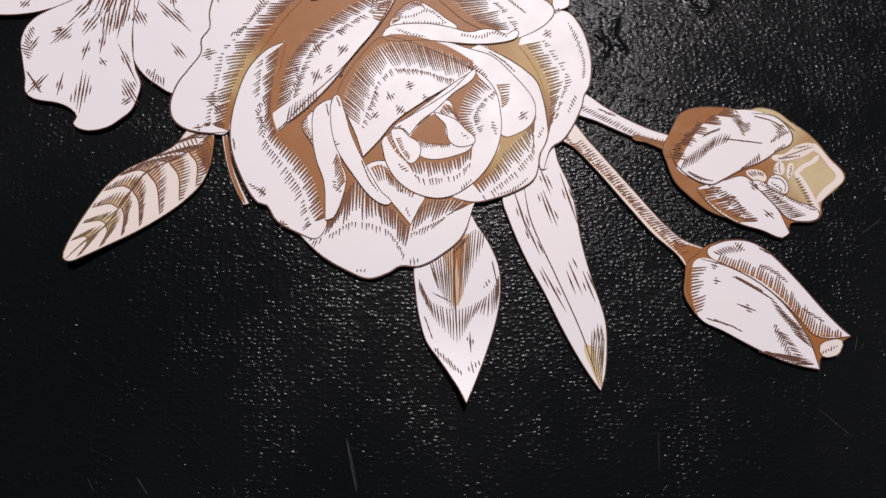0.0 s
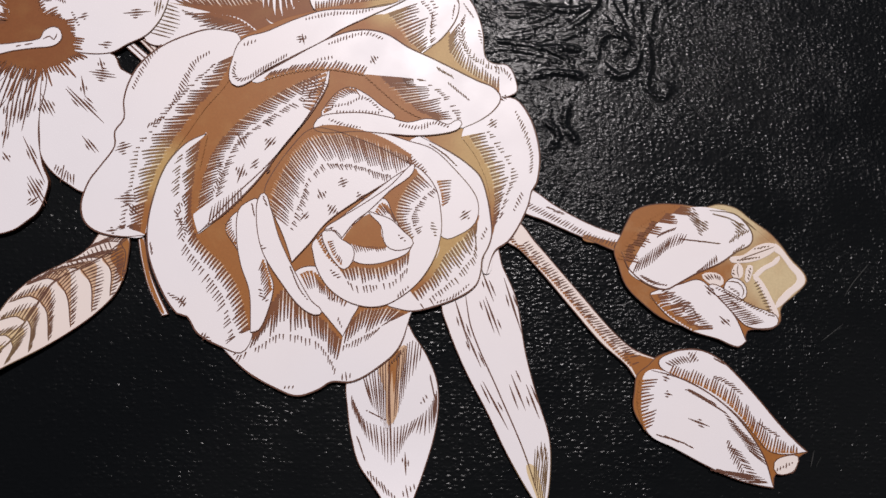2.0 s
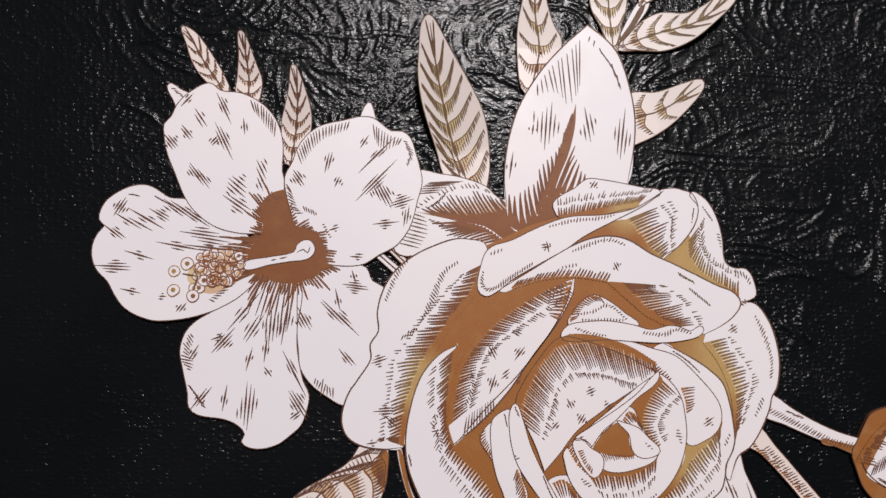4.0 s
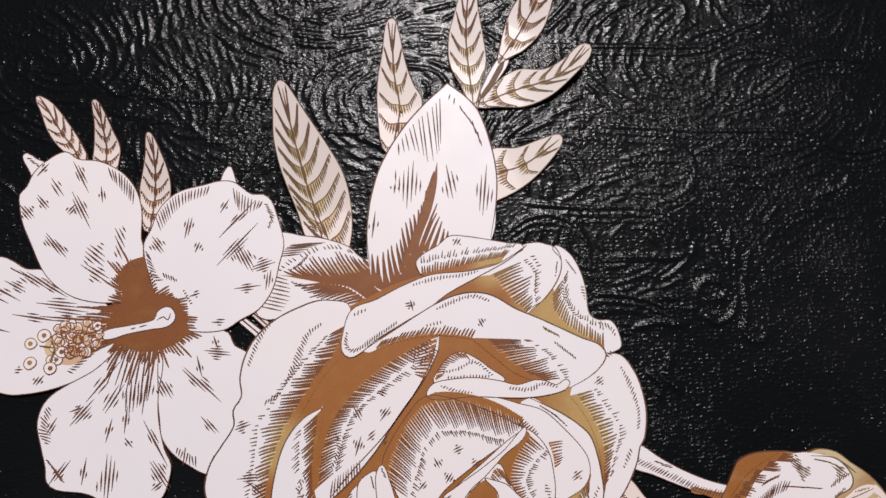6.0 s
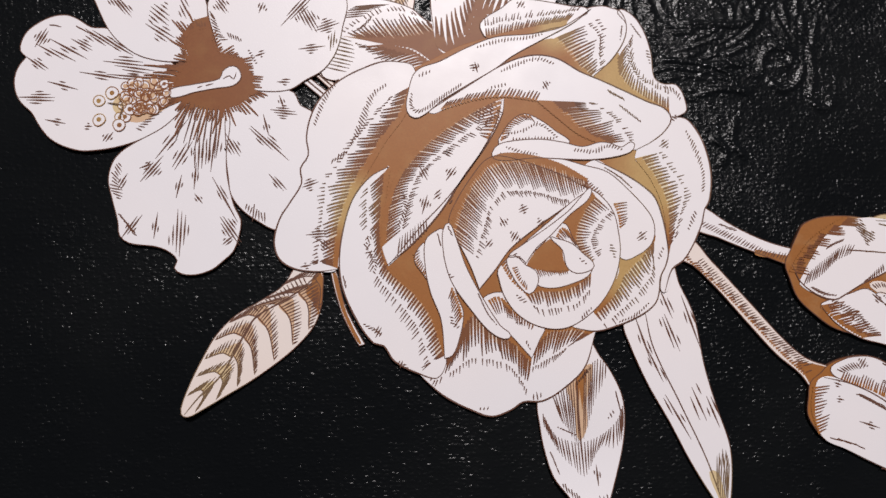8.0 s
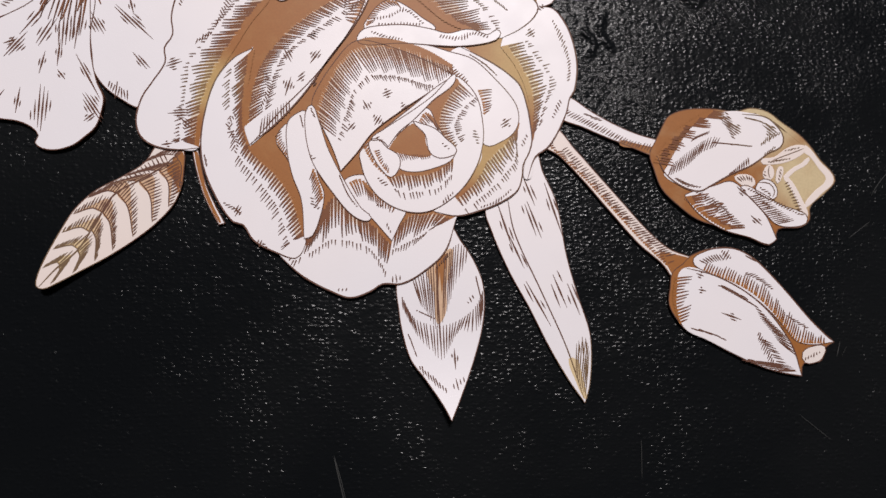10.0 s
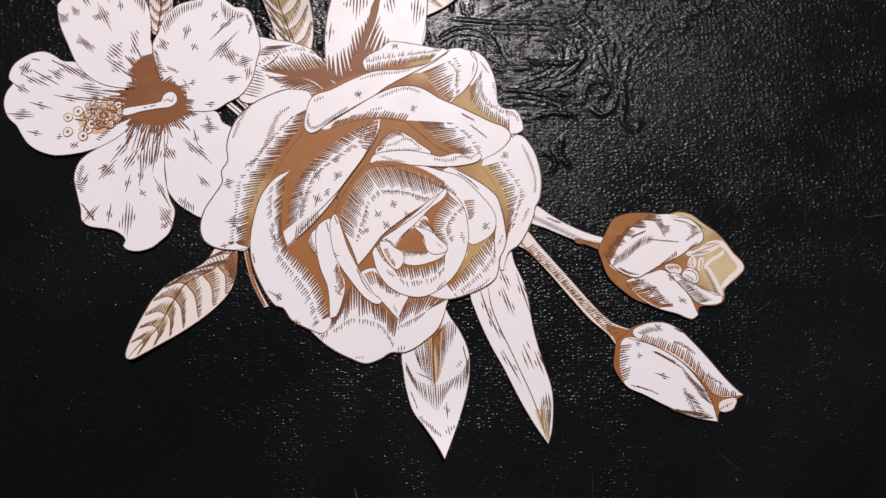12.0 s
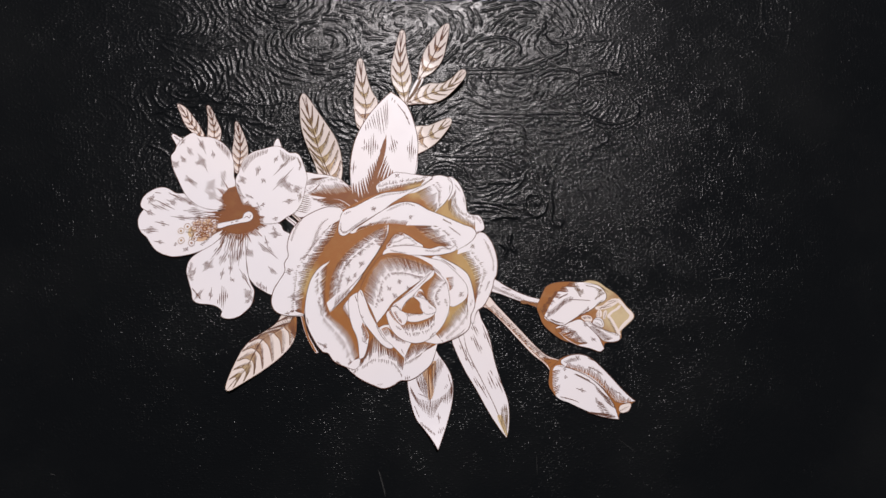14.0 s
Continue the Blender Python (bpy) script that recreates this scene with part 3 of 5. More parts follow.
q.line([(14.1, -7.8), (14.7, -18.6), (15.9, -33.5)], 0.5).dashes([(5.9, -29.9), (8.7, -36.8)], 5, 5, 2).dashes([(9.2, -39.5), (13.5, -43.1), (18.2, -46.7)], -35, 3.5, 1.1).dashes([(19.6, -45.4), (23.7, -42.7)], 75, 3.5, 1.1).mark((20.3, -36.3), 95, 6, 3).dashes([(26.4, -11.7), (28.1, -17.9)], 0, 5, 1.4).dashes([(7.8, -22.1), (14.1, -24.8)], 0, 1.6).dashes([(23.7, -19.9), (25.9, -17.1)], 60, 1.6).done()
q = lone("blade_leaf_cutout", [(29, 10.4), (31, 3.1), (36.8, -9.4), (43.4, -20.7), (49.9, -32.8), (56.2, -42.9), (61.4, -49.9), (61.4, -49.9), (62.8, -44.4), (63.2, -33.9), (62.3, -26.9), (58.6, -16.4), (54.8, -3.9), (51.3, 12.6), (47, 21.8), (42.2, 31), (34.2, 19.2)], "long narrow white blade leaf with thin streaks")
q.wash([(56, -36.3), (58.8, -36.6), (60.3, -41), (62.1, -48.5), (61.1, -48.6), (58.6, -43.7)]).hatch([(58.2, -41.1), (60.3, -45.3), (61.8, -48.2)], [(58, -31.5), (60.9, -29.6), (62.7, -33.9)], 0.9, ink=True)
q.line([(35.6, 14.5), (38.3, 2.6), (46.9, -15.2), (55.2, -32.5), (61.1, -48.6)], 0.4).mark((35.5, 4.3), -70, 14, 4, 1.0, 2).mark((42.5, 16.8), -66, 12, 4, 1.0, 1).mark((44, 6.6), -68, 14, 5, 1.0, 2).mark((50, 11.6), -70, 16, 3, 1.0).mark((52.3, -14.9), -66, 15, 4, 1.6, -3).mark((57.7, -17.3), -66, 12, 3, 1.2).mark((45.1, -17.9), -60, 16, 4, 1.0, 3).mark((39.4, -3.8), -64, 13, 3, 1.0, 2).mark((60.9, -32.3), -84, 12, 3, 1.0).done()
q = lone("stem_cutout", [(-61.4, 27.8), (-58.1, 15.8), (-54.7, 8.6), (-51.6, 3.3), (-51.6, 3.3), (-53.3, 2.8), (-53.3, 2.8), (-56.2, 7.6), (-59.1, 13.9), (-62.3, 25.9)], "thin brown edged stem stub beside the rose", 0.8, "stem", "paper stem")
q.patch([(-61.8, 25.3), (-59, 14.3), (-56.1, 7.8), (-53.2, 3.2), (-52.7, 3.6), (-55.3, 8.6), (-58, 14.9), (-60.7, 25)]).done()
lone("stem_cutout", [(-72.2, 84.7), (-72.2, 84.7), (-70, 85.8), (-70, 85.8), (-62.3, 80), (-62.3, 80), (-64.5, 78.4), (-64.5, 78.4)], "short pale stem bridging two flowers", 0.8, "stem", "paper stem").line([(-70.8, 85.1), (-63.6, 79.3)], 0.5).done()
lone("stem_cutout", [(-68.4, 87), (-68.4, 87), (-66.8, 88), (-66.8, 88), (-59.6, 82), (-59.6, 82), (-61.4, 80.6), (-61.4, 80.6)], "thin pale stem bridging two flowers", 0.8, "stem", "paper stem", pale=True).line([(-67.4, 87.2), (-60.6, 81.4)], 0.5).done()
LEAF = [(-62, 157.3), (-61.2, 160), (-59.8, 161.3), (-57.7, 159.7), (-52.2, 151.2), (-46.8, 143.1), (-41.4, 134.2), (-38.7, 127.1), (-37.3, 119.1), (-37.2, 111.1), (-39.2, 105.7), (-47.9, 106.5), (-51.5, 110.9), (-54.2, 118.8), (-57, 125.9), (-59.8, 133.9), (-61.7, 142.8), (-62, 150.9)]
bend, draw = curl((-43, 106), (-60, 161), 12.4, 1.15, 0.2)
q = lone("leaf_cutout", LEAF, "large white leaf with gold brown ribs, its tip curling up", bend=bend, draw=draw, pale=True)
veins(q, [(-43.1, 107.5), (-47, 115.7), (-50.7, 125.6), (-53.7, 135.8), (-56.5, 146.5), (-59.2, 158.6)], [(-37.2, 111.1), (-37.3, 119.1), (-41.4, 134.2), (-46.8, 143.1), (-52.2, 151.2), (-58.6, 160.5)], [(-48.8, 107.4), (-54.2, 118.8), (-57, 125.9), (-60.7, 138.3), (-62, 150.9), (-60.8, 160.4)], 8, 0.13, 0.95, 0.8)
q.line([(-57.3, 126.8), (-51.7, 121.5), (-47.7, 114.5), (-45.3, 106.9)], 0.4).hatch([(-56.1, 124.5), (-51.6, 117.1), (-48.3, 108.3)], [(-53.4, 121.5), (-48.9, 114.5), (-46.2, 108.3)], 0.9, ink=True).done()
for outline, base, tip, ribs, text, lift in (
    ([(-27.4, 180.9), (-25.4, 182.7), (-23.6, 179.5), (-20.9, 168), (-18.2, 161), (-15.5, 156.4), (-16.6, 148.8), (-25.2, 138.3), (-27.9, 140), (-29.6, 150.4), (-29.9, 160.9), (-28.5, 171.4)], (-23.5, 139), (-25.4, 182.7), 6, "white ribbed leaf behind the lily", 5),
    ([(-2.1, 197.4), (-0.3, 200.6), (1.7, 198.1), (2, 189.3), (4, 178.7), (5.4, 169.9), (3.9, 162.9), (1.4, 153.4), (-2.7, 161.1), (-6.4, 168.1), (-7.1, 176.9), (-5.3, 185.7), (-3.5, 192.8)], (1.4, 153.4), (-0.3, 200.6), 7, "slim white ribbed leaf of a spray", 6),
    ([(24.5, 202), (29.4, 204.5), (29.7, 201.3), (27.5, 191.3), (24.3, 181.4), (18.3, 174.3), (12.3, 170.7), (9.5, 169.3), (10.6, 177.7), (13.9, 187.7), (19.5, 195.5)], (9.5, 169.3), (29.4, 204.5), 5, "pale white leaf at the end of a spray", 7),
    ([(3.2, 155.9), (7.7, 161.2), (11.2, 164.7), (16.5, 167.2), (25.2, 167.3), (32.2, 170.9), (36.8, 174.8), (40.3, 174.8), (40.3, 171.3), (34.6, 164.9), (26.9, 158.5), (18.1, 154.9), (9.4, 154.5), (3.2, 154.1)], (3.2, 154.8), (40.3, 174.5), 7, "bent white ribbed leaf of a spray", 7),
    ([(5.8, 139.1), (16.3, 141.2), (25, 144.4), (30.2, 145.5), (30.9, 143), (26.6, 136.7), (19.6, 129.7), (10.9, 124.4), (5.7, 123.4)], (5.1, 130.7), (30.9, 144.8), 4, "white ribbed leaf behind the lily petal", 4),
):
    bend, draw = curl(base, tip, lift)
    ribbed(lone("leaf_cutout", outline, text, bend=bend, draw=draw, pale=True), outline, base, tip, ribs).done()
lone("stem_cutout", [(9.9, 171.4), (13, 170.3), (7.7, 161.2), (3.2, 154.1), (1.1, 153.4), (2.5, 157.3)], "thin dark brown spray stem", 0.8, "stem", "paper stem").line([(11.3, 170), (7, 161.9), (2.8, 155.2)], 1.9).done()
for outline, base, tip, ribs, text, lift in (
    ([(-135.4, 153.2), (-133.9, 153.6), (-130.4, 151.4), (-126, 145.8), (-121.5, 138.8), (-119.1, 132.7), (-122, 130.9), (-125.6, 135.2), (-129.1, 138.7), (-131.8, 143), (-133.7, 148.3)], (-120, 131.5), (-135.1, 153.4), 6, "small white leaf behind the hibiscus", 2),
    ([(-117, 152.8), (-115.8, 153.4), (-114.4, 151.4), (-111.6, 143.5), (-109.7, 138.2), (-109.8, 133.8), (-111, 129.4), (-115.2, 129.3), (-117.6, 132.8), (-117.3, 139.8), (-116.9, 146)], (-112.7, 129.2), (-116, 153.4), 6, "small white veined leaf behind the hibiscus", 5),
    ([(-100, 142.9), (-99.1, 143.8), (-97.9, 142.6), (-96, 137.6), (-94.1, 131.4), (-93.4, 125.3), (-94.6, 118.2), (-97.7, 112), (-101.1, 112), (-102.9, 124.2), (-101.8, 130.4), (-100.6, 136.6)], (-99.4, 111.9), (-99.1, 143.8), 7, "small white veined leaf between hibiscus petals", 5.5),
):
    bend, draw = curl(base, tip, lift)
    ribbed(lone("small_leaf_cutout", outline, text, bend=bend, draw=draw, pale=True), outline, base, tip, ribs, gap=0.9).done()
lone("small_leaf_cutout", [(-138.9, 134.4), (-137.6, 135.5), (-134.7, 133.8), (-129.5, 130.8), (-132.6, 124.6), (-137, 130.6)], "small white leaf tip behind the hibiscus").dashes([(-137.2, 134.1), (-133.7, 131.2)], 30, 3).done()
lone("small_leaf_cutout", [(-79.4, 124.6), (-79.4, 124.6), (-76.2, 132.8), (-74, 129.2), (-72.8, 123.9), (-72.8, 123.9)], "small white leaf tip behind the hibiscus").done()


lily = Sheet("lily_cutout", 1.3, "white lily head with a brown striped throat", "paper flower", fill=RUSSET)
q = petal(lily, [(-61.4, 111.1), (-51.9, 111.1), (-45, 110.2), (-38, 107.9), (-32.8, 104.1), (-24, 105.2), (-16.9, 96.5), (-29.2, 88.3), (-37.9, 87.3), (-50, 88.9), (-57.7, 85.6), (-62.8, 84.8), (-65.9, 86.9), (-63.8, 92.1), (-61.3, 100.9)], 1.2)
q.patch([(-60.1, 98.8), (-60.1, 98.8), (-53.5, 98.3), (-46.6, 98), (-39.7, 98), (-33.6, 99.6), (-28.4, 101.6), (-28.4, 101.6), (-16.6, 96.5), (-29.2, 88.2), (-32.1, 91.5), (-37.9, 95.2), (-44.9, 96.2), (-51.8, 97.4)])
q.hatch([(-53, 98.3), (-46, 97.8), (-39.7, 97.8), (-33.6, 99.4), (-28.4, 101.4)], [(-58.4, 99.6), (-54.4, 102.6), (-48, 105.6), (-41, 106.6), (-33.2, 104.4)], 0.95, bow=0.3, fringe=0.6)
q.hatch([(-46, 96.3), (-38.8, 95.2), (-33.6, 92.3), (-30.3, 89.2)], [(-55, 95.8), (-51.8, 92.6), (-46, 90.4), (-38.5, 88)], 0.95).dashes([(-55.6, 96.7), (-50.9, 94.8)], 30, 2.5)
q.hatch([(-59.1, 104.1), (-58.1, 106.6), (-55.4, 108.4)], [(-53.3, 104.9), (-49.3, 107.5), (-44.1, 109.4)], 1.0, ink=True).dashes([(-56.1, 100.1), (-52.7, 102.5), (-50.5, 105)], 20, 2.5)
q.hatch([(-61.1, 98.8), (-62.1, 93), (-64.6, 88.3)], [(-56.6, 97.5), (-55.5, 92.3), (-58.2, 87)], 1.0, ink=True).done()
q = petal(lily, [(-7.3, 161.8), (-7.3, 161.8), (-15, 154.3), (-22.1, 145.5), (-28.2, 134.5), (-31.1, 124.5), (-32.2, 115.6), (-32.3, 108.5), (-31.3, 101.4), (-28.6, 94.4), (-18.1, 92.7), (-4, 101.7), (7.1, 110.7), (8.9, 123.4), (8.9, 132.5), (7.1, 141.6), (3.1, 152.5), (-1.4, 157.6)], 1.28, line=[(-31.1, 101.8), (-32.1, 108.5), (-32.2, 115.6), (-31.1, 124.5), (-28.2, 134.5), (-22.1, 145.5), (-15, 154.3), (-7.3, 161.8), (-7.3, 161.8), (-1.4, 157.6), (3.1, 152.5), (7.1, 141.6), (8.9, 132.5), (8.9, 123.4), (7.2, 111.6)])
q.patch([(-10.2, 136.1), (-10.2, 136.1), (-10.3, 128.5), (-12.1, 119.5), (-15, 111.4), (-15.5, 107.2), (-11.1, 106.1), (-5.8, 106.6), (-11.1, 100.7), (-18.1, 93.6), (-27.7, 94.4), (-30.7, 98.2), (-26.5, 96.5), (-22.5, 98), (-19, 104.2), (-16.5, 112.2), (-13.8, 120.3), (-11.9, 128.5)])
q.hatch([(-30.7, 98.6), (-27.2, 96.1), (-22.5, 97.2), (-18.9, 104), (-15.6, 114), (-11.6, 129.4)], [(-31.7, 106.4), (-28.4, 106.4), (-23.9, 112.1), (-19.7, 117.2), (-15.1, 123.4), (-10.7, 134.8)], 1.7, 1.0, solid=True)
q.hatch([(-16.7, 103), (-14.6, 106.5), (-10.4, 106.2), (-5.4, 109.2)], [(-10.5, 123.1), (-8.3, 118.6), (-6.5, 115.2), (-4.7, 113.1)], 1.4, 0.9, solid=True)
q.hatch([(-23.4, 140.6), (-18.1, 148), (-13.2, 152.5), (-8.9, 157.4)], [(-23.4, 137.3), (-17.7, 139.2), (-12, 135.4), (-8.8, 141.6)], 1.5, ink=True)
q.dashes([(-7.4, 157.8), (-5.6, 156.3), (-4.2, 155.1)], -60, 4, 1.5).dashes([(-3.3, 154.2), (1.3, 147.9), (4.2, 141.5)], -5, 5, 1.7)
q.mark((-19.2, 128.7), 88, 15, 8, 1.2, 0.2).mark((-23.7, 126.8), 85, 4, 4, 1.1).mark((-5.9, 128.6), -78, 10, 6, 1.2, -1).mark((4.9, 126), 86, 17, 6, 1.1, 0.5).mark((-30.2, 114.7), 84, 7, 3, 1.2).done()


hibiscus = Sheet("hibiscus_cutout", 1.5, "white hibiscus flower with a brown star throat", "paper flower", fill=RUSSET)
q = petal(hibiscus, [(-126, 95.6), (-130.4, 99.2), (-135.6, 99.6), (-139.4, 101.8), (-142.6, 103.1), (-146.6, 102.8), (-150.6, 101), (-154.4, 98), (-156.2, 94.6), (-156.4, 91.8), (-154.6, 90), (-154.6, 90), (-156.8, 87), (-157.9, 83.6), (-157.6, 79.6), (-155.8, 76), (-152.6, 73), (-150.2, 69), (-147, 65.2), (-142, 62.6), (-136, 61.6), (-123.7, 64), (-112.9, 69.7), (-105.5, 79.1), (-113.1, 90.7)], 1.30)
q.mark((-150.3, 96), 60, 6, 7).mark((-142.4, 92.8), -28, 10, 4, 0.9, 1).mark((-137.5, 93.9), -28, 9, 5).mark((-146.4, 91.5), -28, 14, 4, 0.9, 2).mark((-133, 96.4), -32, 13, 6, 0.8, 1).mark((-126.8, 93.6), -30, 10, 5)
q.mark((-124.2, 88), -6, 17, 7, 0.9, -1).mark((-132.7, 84.8), -8, 12, 4, 0.9).mark((-143.4, 81.4), -14, 8, 4, 0.9).mark((-150.4, 77.4), 0, 12, 6, 0.8).mark((-145.3, 70.4), -10, 6, 4).mark((-129.9, 65.8), 55, 4, 5).mark((-136, 68.8), 0, 3, 3).mark((-151.2, 88), -35, 9, 5).mark((-122.5, 84.6), -4, 14, 4)
q.dashes([(-147.5, 100), (-145, 99.6)], 0, 3).dashes([(-140.1, 99.7), (-132.6, 96)], 0, 4, 1.4).hatch([(-110.4, 77.6), (-115.6, 72.4), (-120.4, 67.6)], [(-116, 75.5), (-118.9, 71.5), (-122.1, 68.6)], 1.0, ink=True)
q.wash([(-128.8, 75.3), (-126.3, 79.8), (-122.4, 82.9), (-116.7, 83.8), (-111.5, 83.1), (-109.4, 78.6), (-114.6, 73.8), (-120.5, 70.6), (-125.4, 71.6)]).done()
q = petal(hibiscus, [(-94, 77.8), (-94.4, 60.7), (-93.6, 53.9), (-92.7, 48.8), (-89.3, 44.2), (-84.2, 40.6), (-78.6, 38.1), (-66.5, 40.3), (-66.1, 71.3), (-69, 75.2), (-72.1, 76.7), (-74.2, 80.7), (-77.3, 81.5), (-87.4, 82.2)], 1.34)
q.mark((-92.4, 63.6), -58, 8, 7, 0.8).mark((-82.4, 65.6), -42, 14, 6, 0.8, 1).mark((-78.9, 52.9), -48, 10, 4).mark((-76.8, 74.6), -4, 9, 7, 0.7).mark((-78, 78), -70, 4, 3).dashes([(-88.5, 45.4), (-85.1, 42.8), (-82, 41.7)], -65, 5, 0.9).mark((-82.5, 70.2), -75, 6, 4).mark((-76.3, 42), -60, 4, 3).done()
q = petal(hibiscus, [(-100.8, 79.4), (-113.8, 69), (-122, 64.2), (-126, 61.3), (-128.4, 57.9), (-129.4, 52.8), (-128.1, 46.9), (-126.3, 40.2), (-125.7, 36), (-122.9, 33.8), (-114.7, 32.7), (-110.6, 31), (-108.4, 28.5), (-109.3, 26.3), (-107.1, 24.6), (-103, 24.3), (-98.1, 25.9), (-94.8, 28.5), (-91.6, 31.8), (-90, 36.9), (-89.7, 41.1), (-91.8, 45.4), (-93.9, 53.9), (-94.4, 60.7), (-94, 74.4)], 1.38)
q.mark((-116.5, 56.3), 50, 9, 7, 0.8).mark((-118.2, 57.1), 20, 5, 4).mark((-108.5, 51.2), 78, 7, 4).mark((-102.5, 47.4), -50, 4, 4).dashes([(-125.9, 57.9), (-127.4, 52.8), (-126.2, 46.9)], 60, 4, 0.9).mark((-125.3, 52), 60, 7, 3)
q.dashes([(-126.1, 42.7), (-123, 38.9), (-121, 36)], 15, 4, 1.0).mark((-122.2, 38.9), 55, 9, 5).mark((-115.2, 38.9), 83, 8, 3).mark((-107.9, 36.9), 88, 15, 7, 1.0, -0.5).mark((-94.8, 47.9), -60, 14, 4).mark((-93.3, 38.6), -55, 11, 7, 0.8).mark((-93.6, 34.4), 40, 5, 4)
q.mark((-98, 63.2), 84, 14, 6, 1.0).mark((-102.4, 60.6), 88, 14, 7, 1.0).mark((-107.9, 60.6), 60, 13, 5, 1.0).mark((-111.3, 64.8), 52, 14, 4, 1.1).mark((-103.6, 53.8), 86, 8, 2).done()
q = petal(hibiscus, [(-135.3, 128.7), (-132.1, 132.5), (-125.9, 136.1), (-122.1, 133.9), (-115.4, 133.3), (-108.5, 129.9), (-104.1, 124.7), (-102, 118.1), (-101.7, 109.4), (-101, 107), (-100.8, 96.7), (-102.7, 90.6), (-106.8, 89.8), (-113.5, 89.5), (-121, 91.1), (-126.8, 94.8), (-130.6, 99.2), (-134.5, 107.2), (-137.5, 114), (-138.6, 119.1), (-138.8, 122.4), (-136.8, 124.9)], 1.42)
q.mark((-120.8, 119.1), -62, 14, 6, 0.8).mark((-123.2, 117.8), 50, 5, 5).mark((-131.6, 119.8), -48, 6, 5).mark((-126.9, 106.5), -50, 9, 7, 0.7, 1).mark((-136.4, 116.9), -48, 6, 7).mark((-128.1, 125.1), -54, 9, 2, 1.0).mark((-114, 122.7), -82, 6, 4)
q.mark((-115.4, 104.1), -38, 8, 8, 1.1).mark((-114.8, 98.5), -32, 10, 6, 1.0).mark((-108, 107.8), -62, 10, 7, 1.0, -1).mark((-121.1, 129.2), -62, 10, 5).mark((-132, 130.7), 50, 5, 4)
q.hatch([(-113.3, 131.6), (-108.5, 129.2), (-104.3, 124.4)], [(-111.5, 127.6), (-107.9, 123.6), (-104.4, 119.5)], 0.9, ink=True).done()
q = petal(hibiscus, [(-98.9, 112.3), (-97.3, 117.2), (-94.8, 121.1), (-90.6, 124.4), (-83, 126.7), (-78.8, 127.9), (-74.5, 127.8), (-71.1, 125.6), (-68.5, 123.9), (-65, 124), (-62.4, 122), (-60.6, 117.6), (-58.9, 112.4), (-58.1, 108), (-59.4, 101.8), (-60.4, 96.6), (-62.1, 92.2), (-65.4, 87.8), (-70.5, 84.7), (-75.6, 81.5), (-84, 80.9), (-88.2, 82.2), (-92.5, 86.4), (-96.8, 92.4), (-98.6, 97.6), (-100.4, 103.6), (-100.8, 107.9)], 1.46)
q.mark((-87.6, 113.4), 80, 9, 5).mark((-72.9, 107.3), 48, 19, 5, 0.8).mark((-96.6, 107.5), -52, 6, 7).mark((-84.4, 107.1), 68, 4, 5).mark((-77, 119.8), 60, 6, 4).mark((-70.3, 104.2), -60, 9, 9, 0.8, 0.5).mark((-64.2, 101.7), 20, 9, 7).mark((-62.5, 97.4), 85, 8, 5).mark((-68.6, 94.7), 8, 8, 5).mark((-77, 84.1), 0, 5, 4).mark((-84.5, 92.6), 20, 4, 4)
q.hatch([(-97.8, 115.8), (-92.3, 122.6), (-81.3, 126.4)], [(-96, 111.5), (-90.6, 119.1), (-82.1, 123.6)], 0.85, ink=True).hatch([(-74.8, 126.1), (-69.3, 122.7), (-64.5, 121.6)], [(-73.6, 120.8), (-70.9, 117.4), (-65.8, 119.8)], 0.85, ink=True).mark((-72.3, 116.5), 48, 13, 4).dashes([(-64.1, 121.1), (-62, 116.7), (-63.2, 113.2)], 40, 2.4, 0.8)
q.hatch([(-100.4, 106.2), (-99.1, 99.8), (-96.9, 95.9)], [(-98.7, 103.6), (-96.1, 98.1), (-94, 96.4)], 0.85, ink=True).dashes([(-94.7, 98.2), (-90.2, 96.5)], -50, 2.5, 0.8).dashes([(-88.3, 93.8), (-85.5, 89.2)], 80, 1.6, 0.8).done()
q = petal(hibiscus, [(-108.8, 97.2), (-108.8, 97.2), (-105.2, 102.1), (-100.6, 103.9), (-100.6, 103.9), (-99.1, 98.4), (-96.7, 92.8), (-91.3, 91.3), (-88.2, 88.2), (-87.1, 84.5), (-86, 81.2), (-86, 81.2), (-89, 77.9), (-93, 75.8), (-97.3, 74.7), (-102.7, 75.3), (-107.4, 77.3), (-111.1, 80), (-111.1, 80), (-110.2, 84.1), (-108.3, 87.6), (-106.3, 90.5)], 1.52, 1.40, "throat", False, 1, "brown star shaped throat")
q.hatch([(-105.6, 89.3), (-107.1, 94), (-106.1, 98.3), (-100.8, 100.1)], [(-111.3, 89.9), (-112.8, 98.2), (-110.3, 105.1), (-101.6, 105)], 0.85, 0.9, jitter=0.4, solid=True)
q.hatch([(-100.1, 97.4), (-96.8, 92.2), (-90.6, 90.3), (-87.8, 86.5), (-86.7, 81.7)], [(-98.1, 99.8), (-93.4, 95.8), (-86.7, 91.7), (-84.1, 86.6), (-81, 81.4)], 0.75, 0.8, jitter=0.35, solid=True)
q.hatch([(-86.4, 81.4), (-89.4, 78.2), (-93.7, 76.1), (-96.5, 75.4)], [(-80.3, 79.7), (-84.9, 72.8), (-89.9, 70.7), (-95.5, 68.2)], 0.85, 0.9, jitter=0.4, solid=True)
